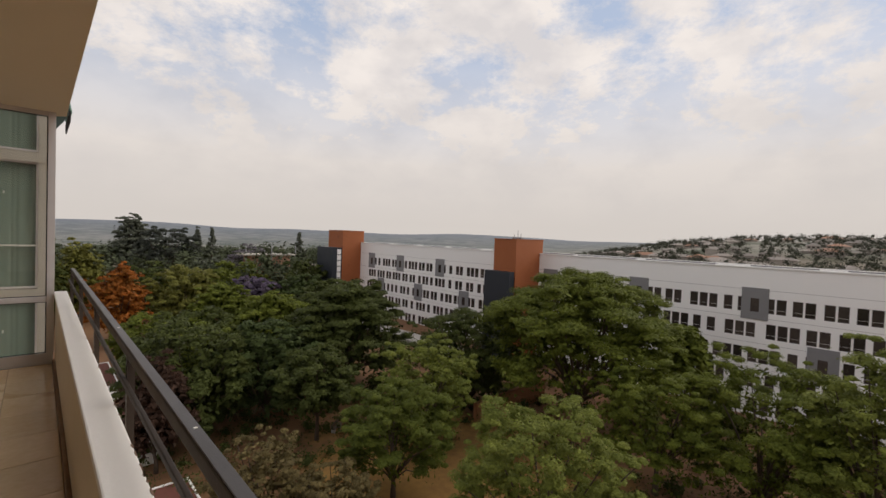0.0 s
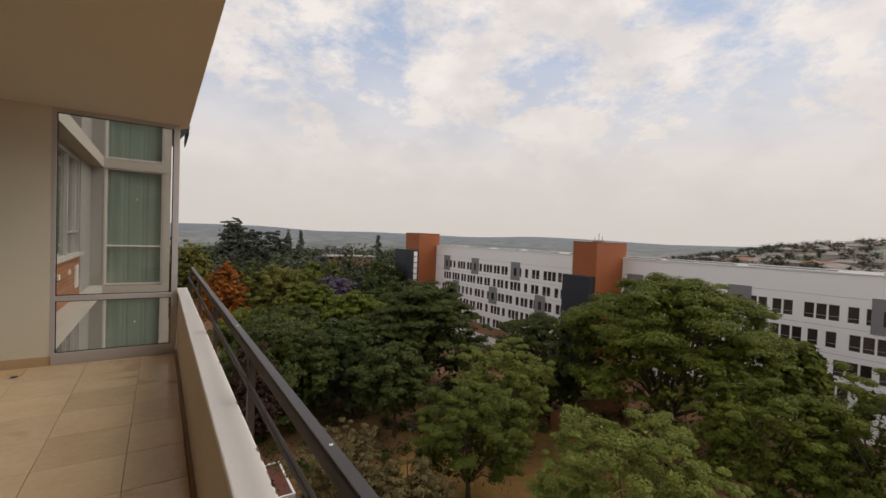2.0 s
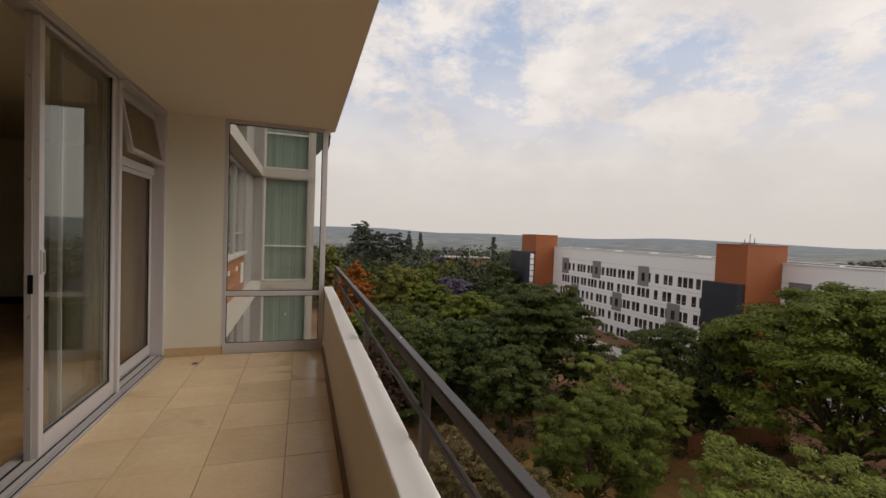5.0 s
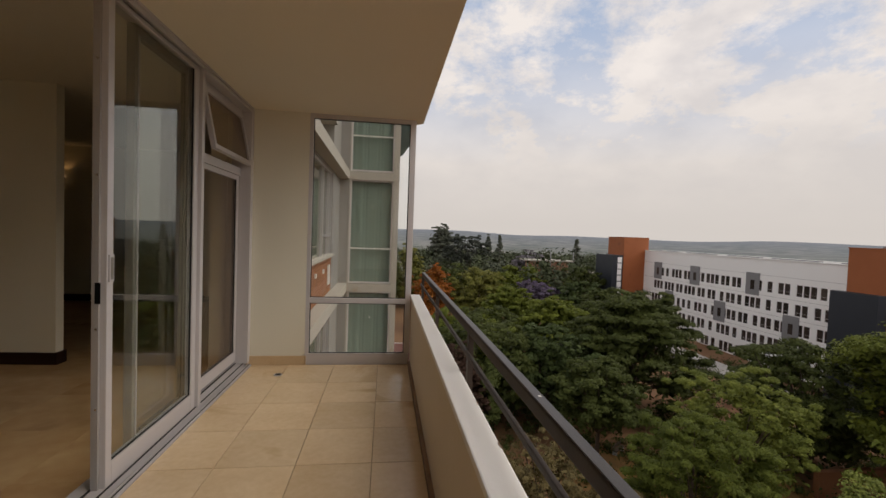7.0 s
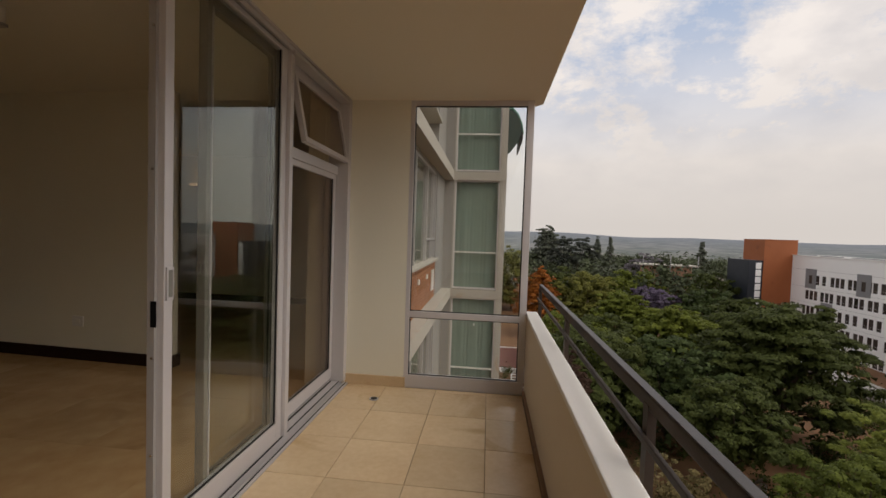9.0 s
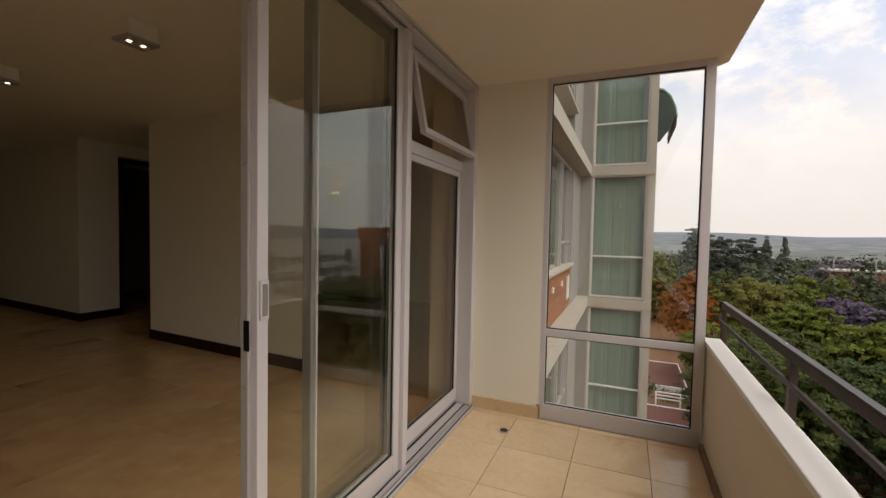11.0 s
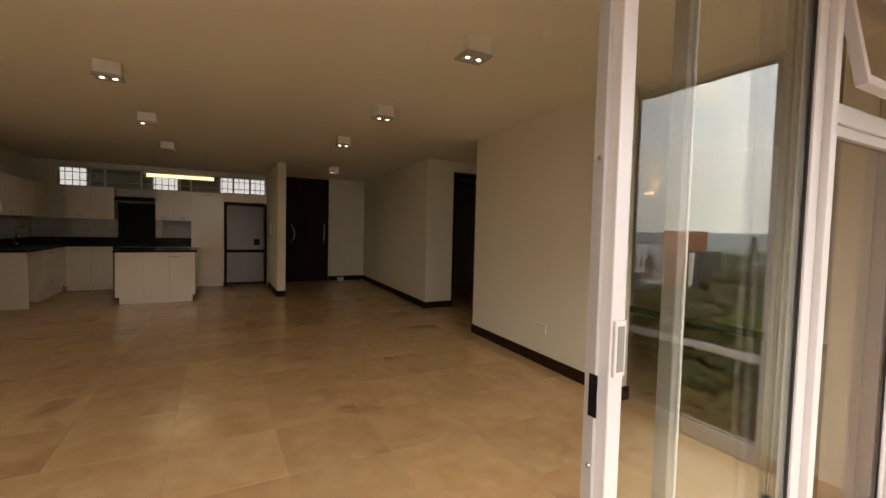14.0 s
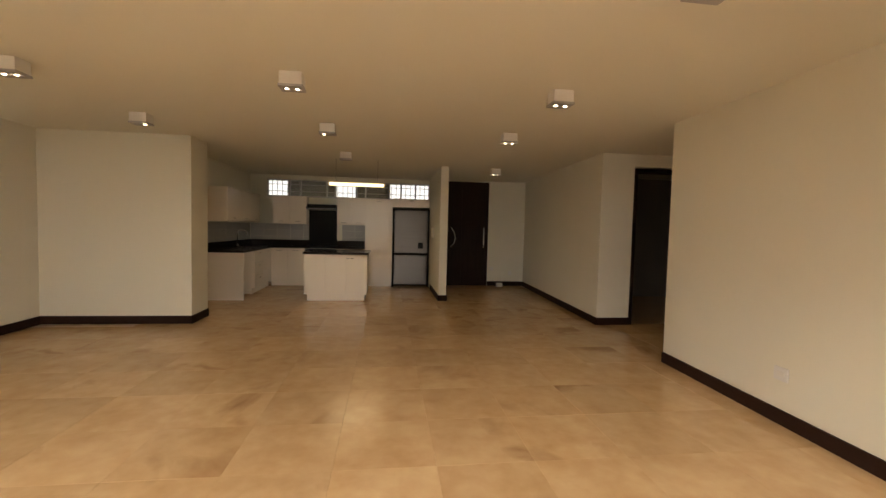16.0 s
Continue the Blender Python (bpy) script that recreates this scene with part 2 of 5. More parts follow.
GREYPANEL = mat("grey cladding", (0.23, 0.225, 0.23), 0.55, col2=(0.19, 0.185, 0.19), scale=0.6, fine=8)
RUST = mat("orange-brown cladding", (0.36, 0.105, 0.030), 0.65, col2=(0.27, 0.075, 0.022), scale=0.5, fine=6, stain=(0.20, 0.055, 0.02))
NAVY = mat("dark blue cladding", (0.020, 0.024, 0.034), 0.5, scale=0.6)
WINFRAME = mat("pale window frame", (0.62, 0.58, 0.57), 0.5, scale=1)
WINGLASS = mat("dark window glass", (0.035, 0.027, 0.024), 0.12, col2=(0.075, 0.06, 0.052), scale=0.4, fine=2, amount=0.9, rand=0.5)
ROOFSHEET = mat("white roof sheet", (0.80, 0.79, 0.77), 0.5, col2=(0.66, 0.64, 0.62), scale=0.3, fine=4)
BARK = mat("bark", (0.10, 0.07, 0.05), 0.9, col2=(0.055, 0.038, 0.028), scale=4, fine=30, bump=0.5, stretch=(1, 1, 0.3))


def leafmat(name, a, b, isl=0.2):
    m = mat(name, a, 0.55, col2=b, scale=0.5, fine=3.0, amount=0.95, island=isl, spec=0.08)
    return m


# the hazy entries have distance haze mixed into the leaf colour
LEAF = {
    "green": leafmat("mid green leaves", (0.155, 0.174, 0.024), (0.056, 0.074, 0.014)),
    "sage": leafmat("olive-green leaves", (0.125, 0.145, 0.022), (0.052, 0.068, 0.015)),
    "light": leafmat("light green leaves", (0.195, 0.215, 0.040), (0.090, 0.110, 0.024)),
    "dark": leafmat("dark green leaves", (0.078, 0.092, 0.022), (0.036, 0.046, 0.014)),
    "teal": leafmat("blue-green leaves", (0.066, 0.088, 0.027), (0.034, 0.048, 0.016)),
    "olive": leafmat("olive dry leaves", (0.17, 0.130, 0.050), (0.085, 0.066, 0.030)),
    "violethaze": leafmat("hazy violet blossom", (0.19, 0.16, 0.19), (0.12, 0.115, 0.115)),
    "orange": leafmat("orange blossom", (0.40, 0.105, 0.016), (0.13, 0.070, 0.018)),
    "purple": leafmat("violet blossom", (0.165, 0.125, 0.20), (0.09, 0.075, 0.085)),
    "brown": leafmat("brown-red leaves", (0.060, 0.030, 0.020), (0.035, 0.022, 0.015)),
    "yellow": leafmat("yellow-green leaves", (0.185, 0.175, 0.036), (0.090, 0.095, 0.025)),
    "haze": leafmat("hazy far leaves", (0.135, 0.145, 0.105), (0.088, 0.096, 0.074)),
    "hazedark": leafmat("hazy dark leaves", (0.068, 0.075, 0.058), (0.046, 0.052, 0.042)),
}

# ---- mesh helpers ----


def box(bm, x0, y0, z0, x1, y1, z1, bev=0.0):
    """An upright box, its edges eased by bev."""
    vs = [bm.verts.new((x, y, z)) for x in (x0, x1) for y in (y0, y1) for z in (z0, z1)]
    fs = [bm.faces.new([vs[i] for i in q]) for q in
          ((0, 1, 3, 2), (4, 6, 7, 5), (0, 4, 5, 1), (2, 3, 7, 6), (0, 2, 6, 4), (1, 5, 7, 3))]
    if bev:
        es = list({e for f in fs for e in f.edges})
        bmesh.ops.bevel(bm, geom=es, offset=bev, segments=2, affect="EDGES", profile=0.6)
    return bm


def prism(bm, poly, z0, z1):
    """A plan outline pulled up from z0 to z1."""
    lo = [bm.verts.new((x, y, z0)) for x, y in poly]
    hi = [bm.verts.new((x, y, z1)) for x, y in poly]
    k = len(poly)
    bm.faces.new(lo[::-1])
    bm.faces.new(hi)
    for i in range(k):
        bm.faces.new((lo[i], lo[(i + 1) % k], hi[(i + 1) % k], hi[i]))
    return bm


def tube(bm, pts, r, seg=10, cap=True):
    """A round bar along points; r is one radius or one for each point."""
    pts = [Vector(p) for p in pts]
    rs = r if isinstance(r, (list, tuple)) else [r] * len(pts)
    rings = []
    for i, p in enumerate(pts):
        d = (pts[min(i + 1, len(pts) - 1)] - pts[max(i - 1, 0)]).normalized()
        u = d.cross(Vector((0, 0, 1)) if abs(d.z) < 0.9 else Vector((1, 0, 0))).normalized()
        v = d.cross(u)
        rings.append([bm.verts.new(p + (u * math.cos(a) + v * math.sin(a)) * rs[i])
                      for a in (2 * math.pi * k / seg for k in range(seg))])
    for a, b in zip(rings, rings[1:]):
        for k in range(seg):
            f = bm.faces.new((a[k], a[(k + 1) % seg], b[(k + 1) % seg], b[k]))
            f.smooth = True
    if cap:
        bm.faces.new(rings[0][::-1])
        bm.faces.new(rings[-1])
    return bm


def finish(bm, name, material):
    bmesh.ops.recalc_face_normals(bm, faces=bm.faces)
    me = bpy.data.meshes.new(name)
    bm.to_mesh(me)
    bm.free()
    me.materials.append(material)
    return me


def B(*boxes, bev=0.0):
    """A bmesh of several boxes."""
    bm = bmesh.new()
    for b in boxes:
        box(bm, *b, bev=bev)
    return bm


def part(name, bm, material, parent, label=""):
    me = bm if isinstance(bm, bpy.types.Mesh) else finish(bm, name, material)
    ob = new(name, me)
    ob.parent = parent
    if label:
        tagged(ob, label)
    return ob


def thing(name, at, label, category, group="", rz=0.0):
    ob = new(name)
    ob.empty_display_size = 0.1
    ob.matrix_world = pose(*at, 0, 0, rz)
    return tagged(ob, label, category, group)


def structure(name, bm, material, label="", category=""):
    ob = new(name, finish(bm, name, material))
    return tagged(ob, label, category, kind="structure")



def lattice(ys, zs, solid, x0, x1):
    """One joined frame: the cells of a grid that solid(i, j) names, x0 to x1 thick."""
    bm = bmesh.new()
    v = {(i, j, k): bm.verts.new((x, y, z)) for i, y in enumerate(ys) for j, z in enumerate(zs) for k, x in enumerate((x0, x1))}
    on = {(i, j) for i in range(len(ys) - 1) for j in range(len(zs) - 1) if solid(i, j)}
    for i, j in on:
        for k in (0, 1):
            bm.faces.new([v[i, j, k], v[i + 1, j, k], v[i + 1, j + 1, k], v[i, j + 1, k]])
        for (di, dj), (a, b) in (((-1, 0), ((i, j), (i, j + 1))), ((1, 0), ((i + 1, j), (i + 1, j + 1))), ((0, -1), ((i, j), (i + 1, j))), ((0, 1), ((i, j + 1), (i + 1, j + 1)))):
            if (i + di, j + dj) not in on:
                bm.faces.new([v[(*a, 0)], v[(*b, 0)], v[(*b, 1)], v[(*a, 1)]])
    for q in [q for q in bm.verts if not q.link_faces]:
        bm.verts.remove(q)
    return bm


# ---- the flat's shell ----
CEIL_Z, SOFF_Z = 2.53, 2.40
floor = structure("floor", B((-11.0, -3.0, -0.27, -0.02, 9.0, -0.037)), GROUT_IN, "polished beige travertine floor of the living room", "floor")
balcony_floor = structure("balcony_floor", B((-0.02, -6.0, -0.25, 1.70, 4.86, -0.012)), GROUT, "beige travertine balcony floor", "floor")
structure("ceiling", B((-11.0, -3.0, CEIL_Z, -0.02, 9.0, 2.75)), CEIL, "cream painted ceiling", "ceiling")
soff = bmesh.new()
prism(soff, [(-0.02, -6.0), (1.611, -6.0), (1.611, 4.86), (1.53, 4.95), (-0.02, 4.95)], SOFF_Z, 2.75)
structure("balcony_ceiling", soff, SOFFIT, "cream painted concrete balcony soffit", "ceiling")
# walls of the living room
structure("wall_glazing_head", B((-0.20, -3.0, 2.40, -0.02, 4.74, CEIL_Z)), PLASTER, "cream lintel above the sliding doors", "wall")
structure("wall_glazing_south", B((-0.16, -6.0, 0.0, 0.0, -2.52, SOFF_Z)), PLASTER, "cream plastered wall beside the doors", "wall")
structure("wall_pillar", B((-0.20, 4.75, 0.0, 0.53, 4.95, SOFF_Z)), PLASTER, "cream plastered pillar wall at the balcony's end", "wall")
structure("wall_pillar_inner", B((-0.34, 4.74, -0.03, -0.20, 9.0, CEIL_Z)), PLASTER, "cream plastered wall", "wall")
structure("wall_balcony_south", B((0.0, -6.0, 0.0, 1.60, -5.85, SOFF_Z)), PLASTER, "cream plastered end wall", "wall")
w2 = bmesh.new()
prism(w2, [(-1.70, 4.86), (-4.15, 4.985), (-4.145, 5.075), (-1.695, 4.95)], -0.03, CEIL_Z)
structure("wall_partition", w2, PLASTER, "cream plastered freestanding partition wall", "wall")
w3 = bmesh.new()
prism(w3, [(-5.90, 5.12), (-10.35, 5.37), (-10.35, 5.52), (-6.04, 5.30), (-6.04, 5.63), (-5.90, 5.63)], -0.03, CEIL_Z)
structure("wall_hall", w3, PLASTER, "cream plastered hallway wall with a projecting corner", "wall")
structure("wall_hall_door_head", B((-6.04, 5.63, 2.35, -5.90, 6.60, CEIL_Z)), PLASTER, "cream wall above the dark doorway", "wall")
structure("wall_hall_east", B((-6.04, 6.60, -0.03, -5.90, 9.0, CEIL_Z)), PLASTER, "cream plastered wall", "wall")
structure("wall_passage", B((-5.75, 8.35, -0.03, -0.34, 8.50, CEIL_Z)), PLASTER, "cream plastered wall of the next room", "wall")
structure("wall_dark_room", B((-8.6, 8.2, -0.03, -6.04, 8.35, CEIL_Z), (-8.75, 5.45, -0.03, -8.6, 8.35, CEIL_Z)), DARKVOID, "wall behind the dark doorway, its gloom put into the colour", "wall")
structure("wall_entry", B((-10.35, 4.45, -0.03, -10.15, 5.37, CEIL_Z), (-10.35, 3.13, 2.50, -10.15, 4.45, CEIL_Z)), PLASTER, "cream plastered wall beside the front door", "wall")
structure("wall_pier", B((-10.15, 2.985, -0.03, -7.96, 3.13, CEIL_Z)), PLASTER, "cream thin wall between kitchen and entrance", "wall")
STRIP0, STRIP1 = 2.02, 2.43
structure("wall_kitchen", B((-10.60, -1.35, 0, -10.45, 3.13, STRIP0), (-10.60, -1.35, STRIP1, -10.45, 3.13, CEIL_Z), (-10.60, -1.35, STRIP0, -10.45, -0.82, STRIP1)), PLASTER, "cream kitchen wall under a strip of high windows", "wall")
structure("wall_kitchen_side", B((-10.45, -1.35, -0.03, -6.66, -1.20, CEIL_Z)), PLASTER, "cream plastered kitchen side wall", "wall")
structure("wall_column", B((-6.66, -2.60, -0.03, -6.13, -0.65, CEIL_Z)), PLASTER, "cream plastered wide column", "wall")
structure("wall_south", B((-6.13, -2.70, -0.03, 0.0, -2.52, CEIL_Z)), PLASTER, "cream plastered living-room side wall", "wall")
# skirtings
sk = bmesh.new()
for x0, y0, x1, y1 in ((-1.70, 4.86, -4.15, 4.985), (-5.90, 5.12, -10.15, 5.36), (-4.15, 4.985, -4.145, 5.075)):
    d = Vector((x1 - x0, y1 - y0, 0)).normalized()
    nrm = Vector((d.y, -d.x, 0)) * 0.016
    if nrm.y > 0 and abs(d.x) > 0.5:
        nrm = -nrm
    a, b = Vector((x0, y0, 0)) - d * 0.0, Vector((x1, y1, 0)) + d * 0.0
    prism(sk, [(a.x, a.y), (b.x, b.y), (b.x + nrm.x, b.y + nrm.y), (a.x + nrm.x, a.y + nrm.y)], -0.025, 0.085)
box(sk, -5.90, 5.105, -0.025, -5.884, 5.63, 0.085)
box(sk, -6.13, -2.52, -0.025, -6.114, -0.634, 0.085)
box(sk, -6.66, -0.65, -0.025, -6.114, -0.634, 0.085)
box(sk, -6.13, -2.52, -0.025, -0.16, -2.504, 0.085)
box(sk, -10.15, 4.45, -0.025, -10.134, 5.36, 0.085)
box(sk, -10.15, 3.13, -0.025, -7.945, 3.146, 0.085)
box(sk, -7.96, 2.97, -0.025, -7.944, 3.13, 0.085)
box(sk, -9.5, 2.969, -0.025, -7.944, 2.985, 0.085)
box(sk, -1.7015, 4.843, -0.0245, -1.678, 4.968, 0.0852)
box(sk, -5.75, 8.334, -0.025, -0.34, 8.35, 0.085)
structure("baseboard", sk, SKIRT, "dark stained wooden skirting along the walls", "skirting")

# ---- balcony edge ----
pp = bmesh.new()
prism(pp, [(1.545, -5.85), (1.625, -5.85), (1.625, 4.84), (1.545, 4.84)], -0.25, 0.655)
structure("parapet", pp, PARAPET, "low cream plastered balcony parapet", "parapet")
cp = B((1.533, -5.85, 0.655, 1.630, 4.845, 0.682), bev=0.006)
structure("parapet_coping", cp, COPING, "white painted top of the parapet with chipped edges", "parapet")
structure("trim_parapet_foot", B((1.523, -5.85, -0.008, 1.545, 4.74, 0.04), bev=0.004), FOOT_STONE, "brown stone strip at the parapet's foot, darkened for shade", "skirting")
structure("trim_pillar_skirting", B((0.0, 4.735, 0.0, 0.54, 4.75, 0.085), (0.53, 4.735, 0.0, 0.545, 4.79, 0.085), bev=0.002), SKIRT_STONE, "beige stone skirting at the pillar", "skirting")

coping = bpy.data.objects["parapet_coping"]
gch = random.Random(12)
for k in range(34):
    cb_ = bmesh.new()
    yy, ln, wd = gch.uniform(-2.0, 4.7), gch.uniform(0.012, 0.05), gch.uniform(0.002, 0.007)
    ring_ = [(1.6285 - wd * (0.4 + 0.6 * abs(math.sin(3.14 * i / 7))) * gch.uniform(0.5, 1), yy + ln * i / 7) for i in range(8)]
    prism(cb_, [(1.6300, yy), (1.6300, yy + ln)] + ring_[::-1], 0.678, 0.6826)
    part("chip", cb_, CHIP, coping)

rail = thing("balcony_railing", (1.69, 5.04, -0.25), "dark painted steel railing with a worn flat top bar", "railing")
part("top_bar", B((-0.027, -11.0, 1.096, 0.004, 0.0, 1.138), bev=0.006), STEEL_RAIL, rail)
part("cap_strip", B((-0.025, -11.0, 1.138, 0.002, 0.0, 1.142), bev=0.001), RAIL_TOP, rail, "worn darker top of the bar")
part("lower_bar", B((-0.043, -11.0, 1.006, -0.029, 0.0, 1.027), bev=0.003), STEEL_RAIL, rail)
for yy in (-4.73, -3.44, -1.2):
    part("paint_speck", B((-0.013, yy, 1.142, -0.005, yy + 0.008, 1.1432)), WHITE, rail, "white paint speck")
post_me = finish(B((-0.0285, -0.018, 0.0, -0.004, 0.018, 1.110), (-0.062, -0.03, 0.62, -0.0285, 0.03, 0.68)), "post", STEEL_RAIL)
for k in range(9):
    o = part("post", post_me, STEEL_RAIL, rail)
    o.location = (0, -0.03 - 1.27 * k, 0)

# ---- end screen of the balcony ----
scr = thing("glass_screen", (1.03, 4.78, 0.0), "tall clear glass windscreen in a grey aluminium frame", "screen")
part("sill_rail", B((-0.52, -0.03, -0.004, 0.50, 0.035, 0.105), bev=0.004), ALU, scr)
part("head_rail", B((-0.50, -0.025, 2.358, 0.45, 0.03, SOFF_Z)), ALU, scr)
part("middle_rail", B((-0.465, -0.03, 0.597, 0.45, 0.03, 0.648), bev=0.004), ALU, scr)
part("stile", B((-0.50, -0.03, 0.105, -0.465, 0.035, SOFF_Z), bev=0.003), ALU, scr)
part("stile", B((0.45, -0.03, 0.105, 0.505, 0.035, SOFF_Z), bev=0.003), ALU, scr)
for z0, z1 in ((0.105, 0.597), (0.648, 2.358)):
    pn = part("pane", B((-0.465, -0.003, z0, 0.45, 0.003, z1)), GLASS, scr)
    pn.visible_shadow = False
    part("seal", B((-0.465, -0.012, z0, 0.45, -0.006, z0 + 0.008), (-0.465, -0.012, z1 - 0.008, 0.45, -0.006, z1), (-0.465, -0.012, z0, -0.457, -0.006, z1), (0.442, -0.012, z0, 0.45, -0.006, z1)), RUBBER, scr)

dr = thing("floor_drain", (0.36, 4.45, 0.0), "small round dark metal floor drain in the tiles", "drain")
bmd = bmesh.new()
bmesh.ops.create_cone(bmd, cap_ends=True, segments=24, radius1=0.036, radius2=0.034, depth=0.006, matrix=Matrix.Translation((0, 0, 0.002)))
part("rim", bmd, ALU_GREY, dr)
bmd = bmesh.new()
bmesh.ops.create_cone(bmd, cap_ends=True, segments=20, radius1=0.026, radius2=0.026, depth=0.004, matrix=Matrix.Translation((0, 0, 0.005)))
part("grate", bmd, RUBBER, dr)

# ---- sliding doors ----


def framed(parent, y0, y1, z0, z1, x, t=0.045, w=0.07, glassmat=GLASS_GREY, bottom=None, left=None, head=None, alu=None):
    """A glazed leaf in the glazing plane: stiles, rails and pane."""
    wl_, bt, hd_, alu = left or w, bottom or w, head or w, alu or ALU
    part("stile", B((x - t / 2, y0, z0, x + t / 2, y0 + wl_, z1), bev=0.004), alu, parent)
    part("stile", B((x - t / 2, y1 - w, z0, x + t / 2, y1, z1), bev=0.004), alu, parent)
    part("bottom_rail", B((x - t / 2, y0 + wl_, z0, x + t / 2, y1 - w, z0 + bt), bev=0.004), alu, parent)
    part("top_rail", B((x - t / 2, y0 + wl_, z1 - hd_, x + t / 2, y1 - w, z1), bev=0.004), alu, parent)
    p_ = part("pane", B((x - 0.003, y0 + wl_, z0 + bt, x + 0.003, y1 - w, z1 - hd_)), glassmat, parent)
    p_.visible_shadow = False
    a, b, c, d = y0 + wl_, y1 - w, z0 + bt, z1 - hd_
    part("seal", B((x + 0.006, a, c, x + 0.014, a + 0.007, d), (x + 0.006, b - 0.007, c, x + 0.014, b, d), (x + 0.006, a, c, x + 0.014, b, c + 0.007)), RUBBER, parent)


slide = thing("sliding_door", (0.0, 2.735, 0.0), "open sliding glass door leaf in white aluminium frame", "door")
framed(slide, 0.0, 0.955, 0.03, 2.37, -0.040, w=0.06, bottom=0.11, left=0.046, head=0.028)
part("edge_strip", B((-0.075, -0.014, 0.03, -0.045, -0.001, 2.37)), ALU_GREY, slide)
hd = part("pull_handle", B((-0.017, 0.006, 1.02, -0.009, 0.042, 1.15), bev=0.003), ALU, slide, "recessed white pull handle")
# thin dark plate stands for the shadow in the grip
part("recess", B((-0.0088, 0.013, 1.032, -0.0075, 0.035, 1.138), bev=0.0005), ALU_SHADE, hd, "grip hollow, its shadow put into the colour")
part("lock", B((-0.060, -0.0165, 0.92, -0.036, -0.0145, 1.02)), BLACK, slide, "black lock plate")
for zz in (0.42, 0.80, 1.52, 2.05):
    sb_ = bmesh.new()
    bmesh.ops.create_cone(sb_, cap_ends=True, segments=10, radius1=0.006, radius2=0.005, depth=0.003, matrix=Matrix.Translation((-0.055, -0.0155, zz)) @ Matrix.Rotation(radians(90), 4, "X"))
    part("screw", sb_, CHROME, slide)
inner = thing("inner_door", (0.0, 3.07, 0.0), "second glass door leaf standing behind the open one", "door")
# this leaf's frame is coloured darker because it stands in shade
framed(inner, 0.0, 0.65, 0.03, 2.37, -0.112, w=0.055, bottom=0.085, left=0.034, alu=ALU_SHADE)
# lighter strip added for the lit front edge of the shaded stile
part("edge_strip", B((-0.0885, 0.026, 0.115, -0.083, 0.034, 2.315)), ALU, inner, "pale strip for the stile's lit front edge")
sided = thing("side_window", (0.0, 3.69, 0.0), "narrow glazed side panel with an open top-hung vent in white aluminium", "window")
part("mullion", B((-0.14, 0.002, 0.03, 0.005, 0.045, 2.385), bev=0.004), ALU, sided)
part("mullion", B((-0.14, 0.095, 0.03, -0.045, 0.15, 2.385), bev=0.004), ALU, sided)
# solid black strip puts the dark of the open slot into colour
part("gap", B((-0.09, 0.045, 0.03, -0.04, 0.095, 2.37)), RUBBER, sided)
part("jamb", B((-0.14, 0.99, 0.03, 0.03, 1.058, 2.385), bev=0.004), ALU, sided)
part("transom", B((-0.13, 0.15, 1.765, -0.06, 0.99, 1.835), bev=0.004), ALU, sided)
part("top_rail", B((-0.13, 0.15, 2.315, -0.06, 0.99, 2.385), (-0.05, 0.0, 2.35, 0.03, 0.99, 2.37), bev=0.004), ALU, sided)
framed(sided, 0.15, 0.985, 0.06, 1.765, -0.097, w=0.04, bottom=0.09, glassmat=GLASS_BROWN)
vent = part("vent", B((0.0, 0.16, -0.46, 0.034, 0.195, 0.0), (0.0, 0.945, -0.46, 0.034, 0.98, 0.0), (0.0, 0.195, -0.46, 0.034, 0.945, -0.425), (0.0, 0.195, -0.04, 0.034, 0.945, 0.0)), ALU, sided, "top-hung vent standing open")
vent.matrix_local = pose(-0.085, 0, 2.312, 0, -11, 0)
vp = part("pane", B((0.014, 0.195, -0.425, 0.019, 0.945, -0.04)), GLASS_BROWN, vent)
vp.visible_shadow = False
structure("door_track", B((-0.15, -2.52, -0.03, 0.00, 4.74, 0.03), (0.02, -2.52, -0.012, 0.050, 4.74, 0.008), (0.02, -2.52, 0.006, 0.027, 4.74, 0.018), (-0.15, -2.52, 2.386, 0.03, 4.74, 2.399), (0.0, -2.52, 2.365, 0.012, 4.74, 2.386)), ALU, "grey aluminium sill and head track of the sliding doors", "track")
# raised black strips imitate the shade inside the track's grooves
structure("trim_track_groove", B((-0.083, -2.51, 0.030, -0.072, 4.68, 0.034), (-0.013, -2.51, 0.030, -0.005, 4.68, 0.034), (0.030, -2.51, 0.008, 0.036, 4.73, 0.0115)), RUBBER, "black strips standing for the shaded grooves of the sliding door track", "track")
south_leaf = thing("fixed_door", (0.0, -2.5, 0.0), "fixed glass door leaf in white aluminium frame", "door")
framed(south_leaf, 0.0, 1.56, 0.03, 2.37, -0.112, w=0.06, bottom=0.10)
copy_thing(south_leaf, pose(0.0, -0.93, 0.0))

# ---- living-room fixtures ----


